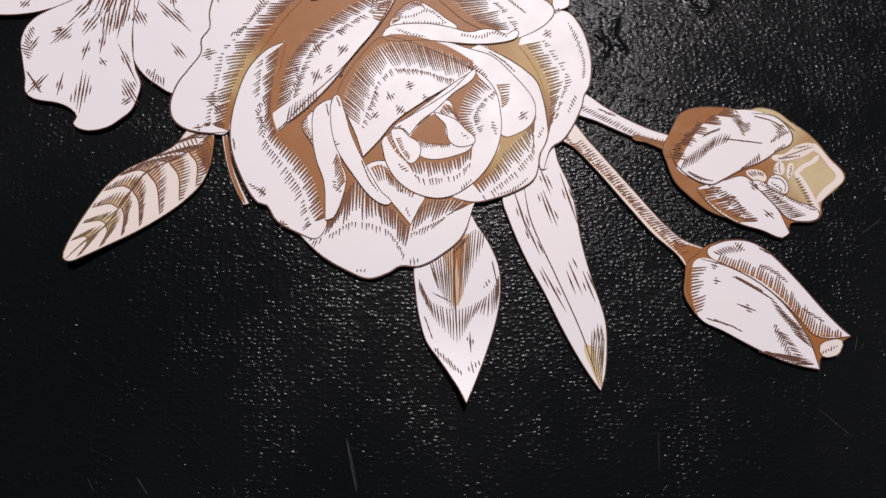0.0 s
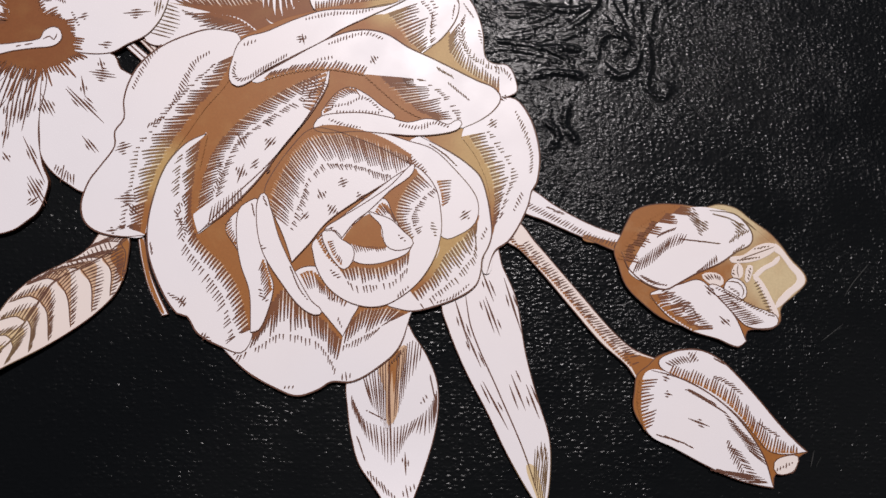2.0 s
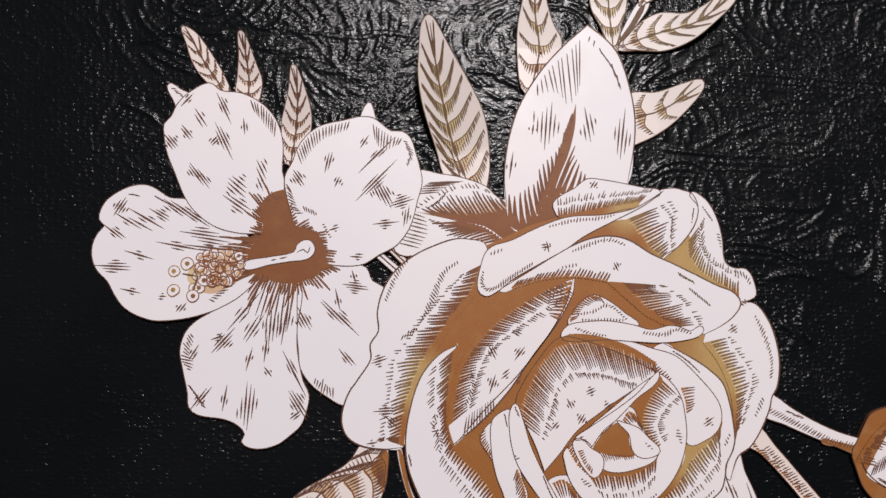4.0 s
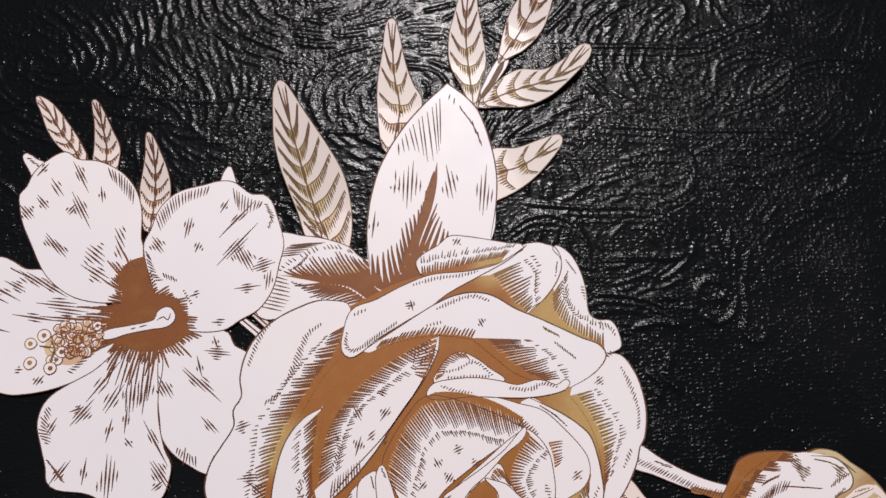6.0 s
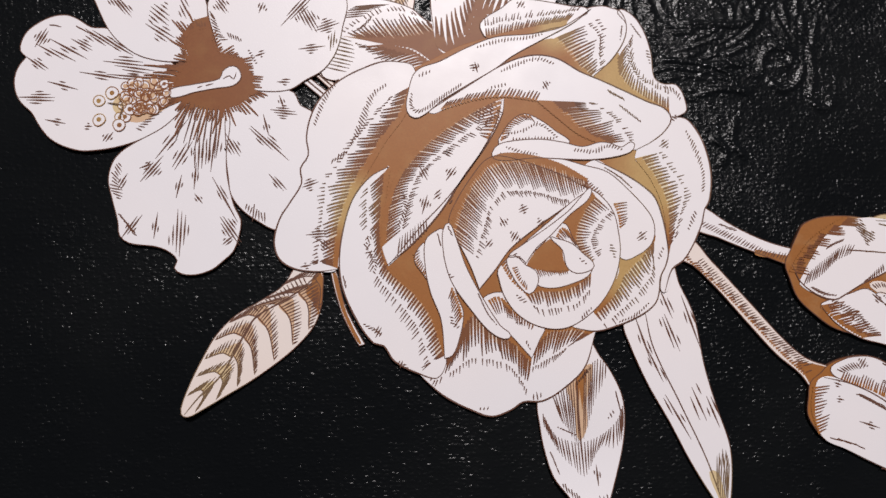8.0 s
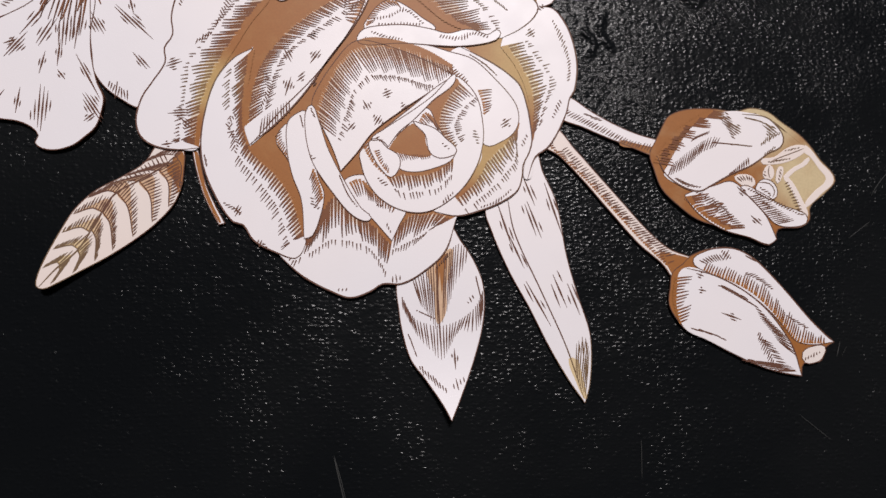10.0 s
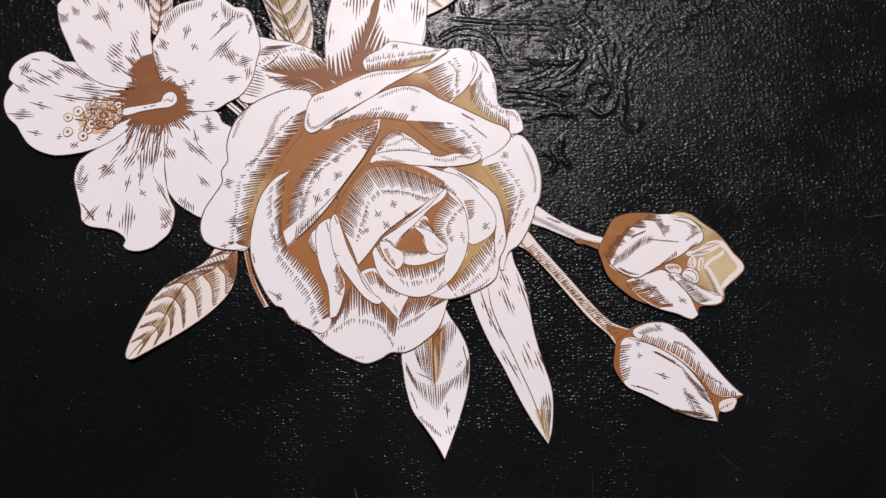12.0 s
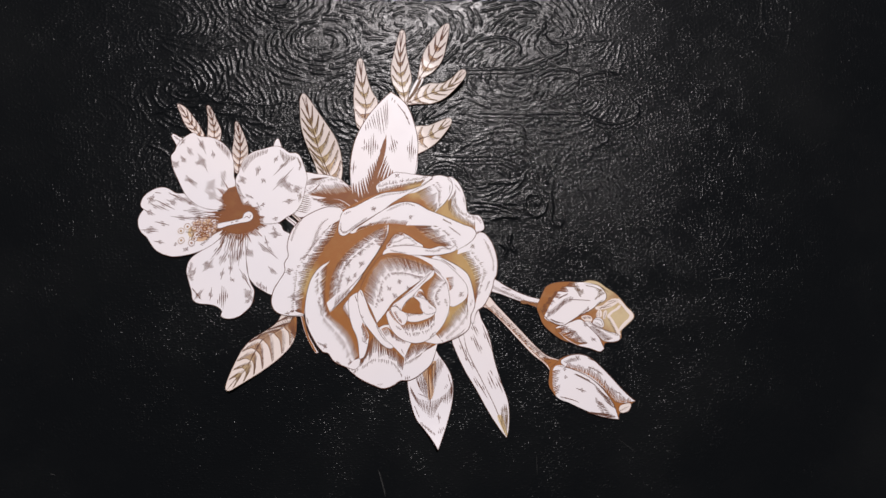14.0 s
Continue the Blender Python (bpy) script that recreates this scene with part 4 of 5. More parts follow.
q.hatch([(-95.3, 75.7), (-102.7, 76.3), (-107.7, 78.3)], [(-96.3, 64.4), (-104.1, 62), (-115.8, 68)], 0.85, 0.95, jitter=0.45, solid=True).hatch([(-96.5, 75), (-102, 75.6), (-106.1, 77.3)], [(-96.7, 59.8), (-102.7, 58.6), (-110.8, 64.6)], 1.6, ink=True, jitter=0.3)
q.hatch([(-107.1, 78), (-110.1, 81.7), (-108.6, 86.2), (-106.3, 89.3)], [(-117.6, 72.7), (-121.3, 79.5), (-123.8, 85.9), (-114.3, 89.5)], 0.85, 0.85, jitter=0.45, solid=True).done()
q = petal(hibiscus, [(-111.6, 80.7), (-104.2, 82.6), (-96.7, 84.5), (-95.9, 86.7), (-93.9, 88.3), (-91.7, 88.2), (-90.3, 86.1), (-90.6, 84.1), (-92.8, 82.3), (-97.5, 81.5), (-104.1, 80.1), (-111.1, 78.3)], 1.62, 1.45, "pistil")
q.line([(-95.8, 84.3), (-93.8, 85.4), (-92.5, 84.4), (-91.8, 86.5)], 0.35).dashes([(-104.1, 81.4), (-98.3, 82.9)], 5, 4, 2.5).done()
# pollen heads at the end of the pistil
spot = Print(hibiscus, q.petal, 1.62)


def pollen(at, size, ring):
    centre = Vector(at)
    outline = [centre + Vector((math.cos(a), math.sin(a))) * size * rng.uniform(0.85, 1.12) for a in (k * math.tau / 7 for k in range(7))]
    p = petal(hibiscus, outline, 1.5 + rng.uniform(0.0, 0.08), 1.32, "anther", False)
    ring_line = smooth_line(outline, True)
    ribbon(p.hatching, hibiscus, ring_line + ring_line[:1], 0.3, p.z + 0.05, False)
    if ring:
        p.patch([centre + Vector((math.cos(k), math.sin(k))) * size * 0.4 for k in range(6)])
    else:
        p.wash([centre + Vector((math.cos(k), math.sin(k) - 0.2)) * size * rng.uniform(0.5, 0.75) for k in range(6)])
    p.done()


for at in ((-132.8, 76.9), (-132.6, 71.2), (-128.9, 79.4), (-123.5, 74.5), (-126.5, 69.6)):
    pollen(at, 1.85, True)
for i in range(52):
    s, w = rng.random(), rng.uniform(-1, 1)
    a, b = Vector((-126.6, 76.7)), Vector((-111.6, 79.6))
    wide = 6.4 * (1 - 0.35 * s)
    pollen(a.lerp(b, s) + Vector((0.15, 1.0)) * w * wide, rng.uniform(1.2, 1.7), i % 3 == 0)
for end in ((-131.3, 76.5), (-127.3, 78.7), (-126.6, 70.6)):
    spot.line([(-125.5, 75.7), Vector((-125.5, 75.7)).lerp(Vector(end), 0.8)], 0.5)
spot.done()


rose = Sheet("rose_cutout", 1.8, "large white rose head with brown and gold shading", "paper flower")
petal(rose, [(-37.9, 89.1), (-20.5, 97.3), (16.9, 106.1), (31.3, 101), (36.6, 81.4), (52.8, 63.7), (53.5, 44.2), (43.4, 27.4), (18.3, 10.9), (16.5, -1.1), (-2.7, -12), (-21.8, -10.1), (-32.1, -2.3), (-45.8, 8), (-56.2, 26.7), (-58.3, 33.5), (-64.8, 33.5), (-66.8, 60.9), (-63.6, 74.8), (-53.4, 86.2)], 1.40, face=1, name="heart", line=False, label="brown shaded ground between the petals").done()
# back lobe
q = petal(rose, [(27.3, 109), (32.2, 107.3), (35.8, 102), (37.9, 95.4), (39, 87.7), (42, 85.7), (46, 85.5), (48.6, 81.5), (48.7, 76.5), (38.3, 75.1), (18.6, 86.1), (24.9, 92.5), (29.1, 98.8), (30, 104.6)], 1.46)
q.patch([(18.6, 87.2), (24.9, 92.6), (27.6, 95.2), (26.1, 90.2), (29, 85.7), (33.9, 82.2), (38.4, 78.7), (31.1, 79.5), (24, 83.9)])
q.hatch([(26.2, 92.3), (27.6, 87), (33, 82.2), (43.8, 77)], [(30.5, 98.8), (31.2, 92.4), (34.4, 87.1), (43.8, 81.5)], 0.8, 0.5, fringe=1).dashes([(32.2, 101.4), (30.5, 95.2), (33.4, 88.5), (36.6, 85.8)], 50)
q.dashes([(31.3, 105), (34.9, 100.2)], 20).dashes([(36.7, 96.6), (37.7, 91.8)], 60).dashes([(41.7, 84.7), (45.7, 83.3), (47.5, 80.6)], -50, 2.2).done()
q = petal(rose, [(16.9, 109.1), (22.3, 110.3), (25, 109.7), (28, 108.7), (30, 104.6), (29.1, 99.2), (24.9, 92.8), (18.9, 87.2), (18.9, 87.2), (9.6, 90.2), (2.5, 92.4), (-8.1, 90.5), (-1, 98.6), (9.7, 103.3)], 1.50)
q.patch([(-9.9, 91), (-0.1, 97.2), (7, 99.4), (7.9, 96.1), (12.3, 92.1), (17.7, 87.9), (7.9, 90.6), (1.6, 92.6)])
q.hatch([(4.3, 98.3), (8.8, 95.6), (13.2, 90.8), (18.6, 87.5)], [(16.8, 104.3), (20.4, 100.8), (20.8, 95.1), (21.1, 90.1)], 0.85, 0.6, fringe=1)
q.dashes([(20.5, 106.2), (23.1, 102.3)], 70, 2.5).dashes([(21.9, 100.8), (21.5, 92.8)], 40).dashes([(28.7, 104.2), (28, 99.1)], 10).done()
q = petal(rose, [(-16.6, 103.6), (-14.3, 106), (-9.9, 108.7), (-6, 111.8), (-1, 111.8), (6.1, 110.9), (12.4, 109.9), (17.8, 108.8), (14.2, 106), (10.6, 103.6), (6.1, 102.6), (-0.1, 100.7), (-4.6, 99.8), (-9.9, 99.1), (-14.3, 99), (-16.1, 101.1)], 1.56)
q.patch([(-11.7, 99.3), (-6.4, 101.3), (-0.1, 103.1), (6.1, 104.1), (11.1, 104.7), (8.8, 102.7), (-0.1, 100.7), (-6.4, 99.4)])
q.hatch([(-14.8, 99.4), (-9.9, 100.2), (-1, 102.5), (11.1, 104.9)], [(-15.2, 102.2), (-9.9, 103.7), (-1, 105.4), (14.2, 108.2)], 0.7, 0.42, fringe=0.8).mark((-3.7, 110.1), 60, 3, 5).done()
# lower middle petal
q = petal(rose, [(-35.5, -4), (-33.4, -7.1), (-26.9, -12.6), (-18.3, -16.9), (-12.3, -18.7), (-6.2, -16.6), (-2.7, -14.3), (3.3, -14), (9.5, -10.5), (16.5, -3.7), (19.7, 6.6), (20.1, 10.9), (6, 11), (-0.1, 2.5), (-8, 6.8), (-13.2, 11.1), (-18.4, 14.9), (-22.7, 8.6)], 1.52, line=[(-34.1, -6.7), (-26.9, -12.6), (-18.3, -16.9), (-12.3, -18.7), (-6.2, -16.6), (-2.7, -14.3), (3.3, -14), (9.5, -10.5), (16.5, -3.7), (19.7, 6.6)])
q.hatch([(-27, -3.2), (-23.6, 6.9), (-18.4, 15.5), (-13.2, 12), (-8, 7.3), (-3.6, 3.4), (-0.1, -0.4)], [(-33.4, -8.8), (-26.9, -5.8), (-18.4, -0.4), (-13.2, -0.8), (-8, -2.3), (-4.1, -6.1), (-1.4, -10.4)], 1.0, 0.75, fringe=1)
q.hatch([(1.1, 5), (6, 9), (13.9, 8.9), (19.2, 7.1)], [(-0.1, -3.5), (5.1, -0.7), (9.1, 1.5), (13.9, 4.4)], 0.95, 0.7, fringe=1)
q.dashes([(13.9, -8.8), (18.3, -3.7)], 50).dashes([(-16.6, -16.4), (-13.1, -16.2)], 70).dashes([(-0.1, -12.9), (3.3, -12.1)], 80, 2.4).done()
# outer left petal
q = petal(rose, [(-36.7, 87.7), (-37.9, 90.1), (-42.2, 90.9), (-46.6, 90.9), (-51.7, 89.2), (-59.4, 85.2), (-65.3, 79.9), (-68.7, 73.8), (-70.1, 66.9), (-69.5, 61.2), (-71.8, 57.1), (-71.4, 52.6), (-75, 46.3), (-78, 41.2), (-79.4, 34.4), (-77.8, 29.3), (-73.4, 26.4), (-66.3, 25.5), (-60.3, 26.2), (-60.2, 33.5), (-58.6, 42.1), (-55.6, 49.8), (-51.4, 57.6), (-46.3, 66.3), (-41.6, 73.3), (-38.2, 80.3)], 1.58, line=[(-36.7, 87.7), (-37.9, 90.1), (-42.2, 90.9), (-46.6, 90.9), (-51.7, 89.2), (-59.4, 85.2), (-65.3, 79.9), (-68.7, 73.8), (-70.1, 66.9), (-69.5, 61.2), (-71.8, 57.1), (-71.4, 52.6), (-75, 46.3), (-78, 41.2), (-79.4, 34.4), (-77.8, 29.3), (-73.4, 26.4), (-66.3, 25.5), (-60.3, 26.2)])
q.hatch([(-37.8, 83.5), (-40.4, 74.7), (-46.3, 66.3), (-51.1, 57.9), (-55.3, 50.3), (-58.4, 42.4), (-60.3, 33.5), (-60.8, 26.7)], [(-40.3, 84.1), (-47.3, 75.3), (-54.9, 65.9), (-58.9, 59.6), (-63.3, 52.7), (-64.2, 44.6), (-65.4, 35.2), (-65.7, 28.4)], 0.95, 0.66, fringe=1, skew=0.07)
q.dashes([(-45.6, 83.7), (-49.9, 80.2), (-53.3, 71.4), (-56.6, 64.5)], 60, 3).dashes([(-60.3, 85.2), (-64.5, 79.1), (-67.8, 70.4)], 60, 1.8).dashes([(-57.4, 62.4), (-62.5, 59.2)], 40, 3)
q.mark((-69.2, 52.3), 20, 6, 6).mark((-66.5, 36.9), 5, 8, 6).mark((-63.9, 33.5), -40, 5, 6).mark((-69.7, 27.1), 10, 3, 3).done()
# outer right petal
q = petal(rose, [(40.2, 77.5), (44.7, 75.2), (48.9, 74.7), (52.8, 70.5), (55.5, 64.6), (57.1, 56.6), (56.4, 48.6), (54.9, 45.9), (54, 41.5), (51, 34.4), (47.9, 29.7), (44.3, 26.9), (41.9, 19.5), (41.4, 26.8), (43.5, 32.1), (44.1, 38.9), (42.8, 46.6), (39.8, 53.3), (35.9, 58.6), (32.6, 62.2)], 1.58, line=[(44.3, 75), (48.9, 74.7), (52.8, 70.5), (55.5, 64.6), (57.1, 56.6), (56.4, 48.6), (54.9, 45.9), (54, 41.5), (51, 34.4), (47.9, 29.7), (44.3, 26.9), (41.9, 19.5)])
q.hatch([(33.3, 61.9), (37.8, 56.2), (41.2, 49.5), (42.9, 42.7), (43.1, 33.4)], [(39.6, 63.9), (45.4, 55.7), (48, 50.9), (46.2, 42.9), (44.9, 36)], 0.85, 0.55, fringe=1)
q.dashes([(48.9, 71), (52.3, 64.1), (54.5, 57.2), (54.4, 51.3)], -50, 2.2).mark((42, 66.5), 35, 4, 5).mark((45, 74.8), -30, 3, 4).dashes([(52.2, 45.2), (49.5, 39.2)], 60, 2).done()
# upper front petal
q = petal(rose, [(-32.6, 75.5), (-23.9, 81.4), (-11.6, 89.5), (-4.6, 92.8), (1.6, 94), (7.9, 93), (15, 89.1), (22.2, 86.2), (30.3, 82.7), (36.6, 79.9), (42, 77.9), (44.3, 74.7), (42.3, 70.7), (37.9, 67.1), (32.8, 64.4), (32.8, 64.4), (22.1, 66.3), (15, 69.7), (8.7, 74.4), (1.6, 79.5), (-9.9, 80.5), (-18.6, 79.4), (-27.4, 76.4), (-30.8, 74.8)], 1.64, line=[(-32.6, 75.5), (-23.9, 81.4), (-11.6, 89.5), (-4.6, 92.8), (1.6, 94), (7.9, 93), (15, 89.1), (22.2, 86.2), (30.3, 82.7), (36.6, 79.9), (42, 77.9), (44.3, 74.7), (42.3, 70.7), (37.9, 67.1), (32.8, 64.4)])
q.hatch([(2.2, 79.5), (8.7, 74.3), (15, 69.5), (23, 66.1)], [(16.8, 79.3), (23.9, 75.5), (27.5, 71.5), (30.7, 67.1)], 0.85, 0.62, 0.1, fringe=1.2)
q.hatch([(-29.1, 75.9), (-18.6, 79.2), (-9.9, 80.4), (1.6, 79.3)], [(-27, 78.7), (-17.8, 82), (-8.5, 83.6), (3.4, 82.7)], 0.9, 0.55)
q.dashes([(-10.2, 88.5), (-4.6, 91.1), (1.6, 92.9), (7, 91.3)], 65, 1.8).dashes([(-13.4, 83.3), (-8.1, 84.6)], 80, 1.5).mark((4.3, 84.5), -60, 3, 5).dashes([(24, 83), (29.3, 80.4)], -20, 2.4).dashes([(27.5, 78.6), (34.7, 73.3)], -30, 2).done()
q = petal(rose, [(-36.5, 88.1), (-29.2, 91.3), (-20.5, 95.9), (-11.7, 99.4), (-0.1, 100.7), (8.8, 102.9), (14.2, 106), (18.7, 109.2), (18.7, 109.2), (12.4, 104.2), (2.5, 98.6), (-6.4, 93.5), (-11.6, 89.5), (-20.4, 84.1), (-28.3, 79.1), (-33.4, 74.8), (-36.9, 73.3), (-39.3, 75.4), (-39, 81.2)], 1.70)
q.dashes([(-37.8, 81.2), (-37.8, 76.5), (-35.2, 75.5), (-29.1, 79.6), (-22.2, 84.4)], 50, 2, 0.9).dashes([(-17.8, 96), (-9.9, 98.4), (-2.8, 99.3), (3.4, 100.8)], 75, 1.8).dashes([(-36.1, 86.5), (-31.8, 88.3)], 60, 1.6).mark((-17.8, 89.9), -75, 4, 4).mark((-18.7, 89.8), 10, 4, 2).done()
# outer lower left petal
q = petal(rose, [(-44.9, 58), (-50.5, 54.7), (-55.6, 48.1), (-58.5, 38.6), (-59.6, 28.4), (-58.3, 19.9), (-53.5, 9.7), (-48.8, 3.7), (-45.8, 2.9), (-42.3, -1.9), (-34.6, -5.7), (-29.5, -7), (-26.9, -4.1), (-26.7, -1.2), (-28.2, 4.5), (-30.9, 11.8), (-34, 17.2), (-38.9, 22.2), (-44.7, 26.9), (-47, 33.4), (-47.5, 43), (-46.7, 50.9), (-44.9, 58.3)], 1.64, line=[(-44.9, 58), (-50.5, 54.7), (-55.6, 48.1), (-58.5, 38.6), (-59.6, 28.4), (-58.3, 19.9), (-53.5, 9.7), (-48.8, 3.7), (-45.8, 2.9), (-42.3, -1.9), (-34.6, -5.7), (-29.5, -7), (-27.3, -4.6), (-26.4, -1.4)])
q.hatch([(-45, 57.3), (-46.6, 45), (-46.8, 35.4), (-44.3, 26.4), (-36.9, 19.8), (-31.9, 13.6), (-28.7, 6.4), (-26.9, 0)], [(-50.6, 54.1), (-51.1, 42.8), (-49.8, 34.2), (-47.7, 24.8), (-41.1, 16.8), (-36.1, 10.6), (-32.8, 2.5), (-31.2, -2)], 0.95, 0.68, fringe=1.3, dash=1.8, skew=0.03)
q.dashes([(-52.1, 9.7), (-46.5, 6.3)], 40, 2).dashes([(-39.6, -2.5), (-38.5, -4.2)], 60, 2).dashes([(-58.5, 24.2), (-57.4, 20.5)], -20, 2).mark((-47.5, 7.2), 60, 4, 5).mark((-40.4, -2.5), 70, 3, 4).dashes([(-49.2, 37.1), (-51.5, 33.2), (-48.4, 28.6), (-49, 24.8)], 60, 2.2).done()
# small dome and ring petals
q = petal(rose, [(-10.6, 65.7), (-9.5, 69.1), (-6.3, 73.4), (-2.6, 75.3), (2.2, 73.6), (7.1, 70.2), (11.6, 66.1), (2.6, 65.9)], 1.60)
q.hatch([(-10.2, 66.3), (-8.6, 71.2), (-4.5, 74.9), (-0.7, 74.8)], [(-7.7, 67.7), (-5.2, 71), (-1.5, 72.9), (1.3, 72.3)], 0.7, 0.4).dashes([(-7.9, 68.8), (-2.4, 70.2), (1.9, 72.3), (8.1, 67.9)], 65, 1.6).dashes([(-6.5, 67.3), (7.2, 67.8)], 80, 1.6).done()
q = petal(rose, [(12.6, 9.5), (13.6, 8.3), (20, 7.5), (27.2, 9.4), (34.4, 12.6), (38.9, 16.2), (40.2, 20.4), (40.5, 24.3), (42.3, 28.2), (43.1, 32.1), (42.4, 37.8), (41.4, 42.6), (39, 49.3), (35.1, 53), (30.3, 56.1), (24.6, 58.9), (19.8, 61), (16.1, 57.8), (22, 51.2), (28.1, 37.9), (27.5, 28.3), (23.3, 16.7)], 1.70, line=[(13, 8.6), (20, 7.5), (27.2, 9.4), (34.4, 12.6), (38.9, 16.2), (40.2, 20.4), (40.5, 24.3), (42.3, 28.2), (43.1, 32.1), (42.4, 37.8), (41.4, 42.6), (39, 49.3), (35.1, 53), (30.3, 56.1), (24.6, 58.9), (19.8, 61)])
q.patch([(27.8, 30.2), (32.9, 31.1), (36.5, 34.2), (38.5, 38), (38.2, 34.3), (34.8, 31), (30.3, 26.9), (27.2, 20.7), (22.4, 14.7), (20.6, 13.5), (25, 20.5), (27.3, 26)])
q.hatch([(19.4, 13.1), (24.7, 18.2), (28.5, 26), (33.5, 30.9), (38.4, 36.2)], [(21.7, 10), (27.9, 14.7), (33.2, 20.1), (37.3, 25.4), (38.3, 31.8)], 0.9, 0.62, fringe=1)
q.dashes([(27.1, 10.3), (32.5, 12.5), (37, 16.5)], 50, 1.8).dashes([(39.8, 29.9), (41.6, 33.9)], 60, 1.6).dashes([(22.7, 58.8), (27.5, 55.9), (31.7, 52.2)], 10, 2).done()
q = petal(rose, [(-15.9, 16.7), (-12.9, 11.9), (-7.1, 6.6), (-0.1, -0.9), (-0.1, -0.9), (2.3, 4.7), (3.9, 9.1), (-2, 12.5), (-5.9, 16), (-9.7, 19.5)], 1.70)
q.hatch([(-14.1, 16.8), (-10.5, 18.1), (-5.8, 14.1), (0.8, 9.4)], [(-11.4, 12.5), (-7.4, 11.2), (-4.6, 9.2), (0, 7.6)], 0.75, 0.5).dashes([(-5.5, 10.4), (-2.8, 10)], 60, 2).dashes([(-2, 4.5), (-0.4, 1.5)], -30, 2).done()
q = petal(rose, [(-0, 61.1), (8.4, 61.3), (16.1, 59.4), (23.7, 57.3), (30.4, 51.8), (37.2, 44.3), (38.8, 39.5), (37.8, 35), (33.8, 31.5), (28.3, 30), (24.4, 37.7), (22.1, 47.3), (16.3, 53.2), (8.6, 57.7)], 1.76)
q.hatch([(1.4, 59.8), (8.6, 56.9), (16.3, 52.8), (21.7, 48.8)], [(5.6, 60.9), (12.3, 58.1), (18.5, 54.6), (23, 50.3)], 0.75, 0.42).hatch([(25.5, 47.5), (27.1, 43.3), (27.6, 39.4)], [(30, 48.2), (30.7, 44.3), (29.5, 40.9)], 0.7, 0.4)
q.mark((34.6, 37.3), 35, 5, 5).done()
# folded petals of the heart
q = petal(rose, [(-9, 80), (-9, 80), (-9.5, 75.1), (-14.2, 65.7), (-21.2, 55.7), (-28.9, 43.9), (-37.5, 34), (-44.6, 27.2), (-44.6, 27.2), (-46.6, 33.5), (-45.6, 43.8), (-42.8, 53.3), (-37.7, 61.2), (-30.8, 68.2), (-20.4, 75.3)], 1.76, line=[(-45.7, 27), (-37.5, 34), (-28.9, 43.9), (-21.2, 55.7), (-14.2, 65.7), (-9.5, 75.1), (-9, 80)])
q.hatch([(-46.4, 33.5), (-45.6, 43.8), (-42.8, 53.3), (-37.7, 61.2), (-30.8, 68.2), (-20.4, 75.3), (-12, 79)], [(-41, 38), (-39.2, 47.5), (-36, 55.5), (-30, 61.6), (-22.6, 67.6), (-13.6, 74.2), (-10, 78.2)], 0.8, jitter=0.1, fringe=1.0, dash=1.5)
q.hatch([(-9.9, 79.3), (-10.2, 75.8), (-11.6, 71), (-14, 67)], [(-18.6, 75.3), (-19, 72.9), (-17.6, 70.1), (-16.5, 68)], 0.85, 0.6).hatch([(-42.2, 29.9), (-37.6, 33.4), (-32.5, 38.5)], [(-41.4, 36.1), (-37.3, 39.4), (-32.8, 42.4)], 0.9, ink=True)
q.mark((-33.5, 46.8), 75, 5, 6).mark((-29.6, 49.6), 40, 5, 4).mark((-25.3, 56.5), 55, 5, 5).mark((-26.3, 62.4), -25, 4, 3).mark((-34.2, 56.6), -60, 6, 5).mark((-25.8, 47.9), 50, 4, 4).dashes([(-41.2, 51.2), (-39.3, 45.5), (-41.7, 39.5)], 60, 2.6)
q.line([(-9.5, 80), (-9.5, 80), (-11.6, 71.9), (-16.5, 62.4), (-25.5, 49.8), (-35.5, 38.7), (-44.6, 27.4)], 0.36).done()
q = petal(rose, [(-35.2, 33.2), (-33.1, 34.6), (-31.7, 22.6), (-34, 25.1), (-36.7, 29.3)], 1.76)
q.hatch([(-37.2, 31.2), (-35.7, 27.4), (-32.7, 23.8)], [(-35.1, 32.6), (-33.9, 28.1), (-32.3, 25.7)], 0.6, 0.4).done()
q = petal(rose, [(-33.3, 35.2), (-33.2, 26.6), (-31.4, 18.8), (-28.3, 11), (-27.1, -0.9), (-27.1, -0.9), (-24.6, -0), (-22.2, 6.7), (-21.4, 13.2), (-23.2, 17.8), (-24.3, 21.5), (-26.1, 26.1), (-27.6, 33.6), (-27.8, 38.8), (-30.1, 38.3)], 1.82)
q.hatch([(-21.7, 11.9), (-22.9, 16.3), (-25, 21.1)], [(-24, 8.5), (-25.2, 13.6), (-26.2, 17.6)], 0.7, 0.5).dashes([(-25.1, 12.1), (-24.4, 9.4), (-22.5, 8.5)], 60, 2.2).dashes([(-29.5, 37.4), (-28.5, 33.6)], 10, 1.8).done()
q = petal(rose, [(18.2, 51.6), (18.2, 51.6), (11, 46.6), (2, 40.2), (-6.8, 33), (-11.9, 26), (-16.5, 20.4), (-16.5, 20.4), (-19.3, 27.5), (-23.1, 34.9), (-26.1, 40.8), (-23.9, 47.4), (-18.4, 56.2), (-14.4, 60.8), (-10.4, 61.9), (-0.9, 59.7), (8.7, 56.3)], 1.84)
q.hatch([(-25.9, 36.1), (-24.8, 43.6), (-20.6, 52.6), (-15.1, 59.6)], [(-18.2, 30.6), (-15.8, 38.8), (-13.4, 46.5), (-9.6, 51.4)], 0.68, fringe=1.0, jitter=0.08)
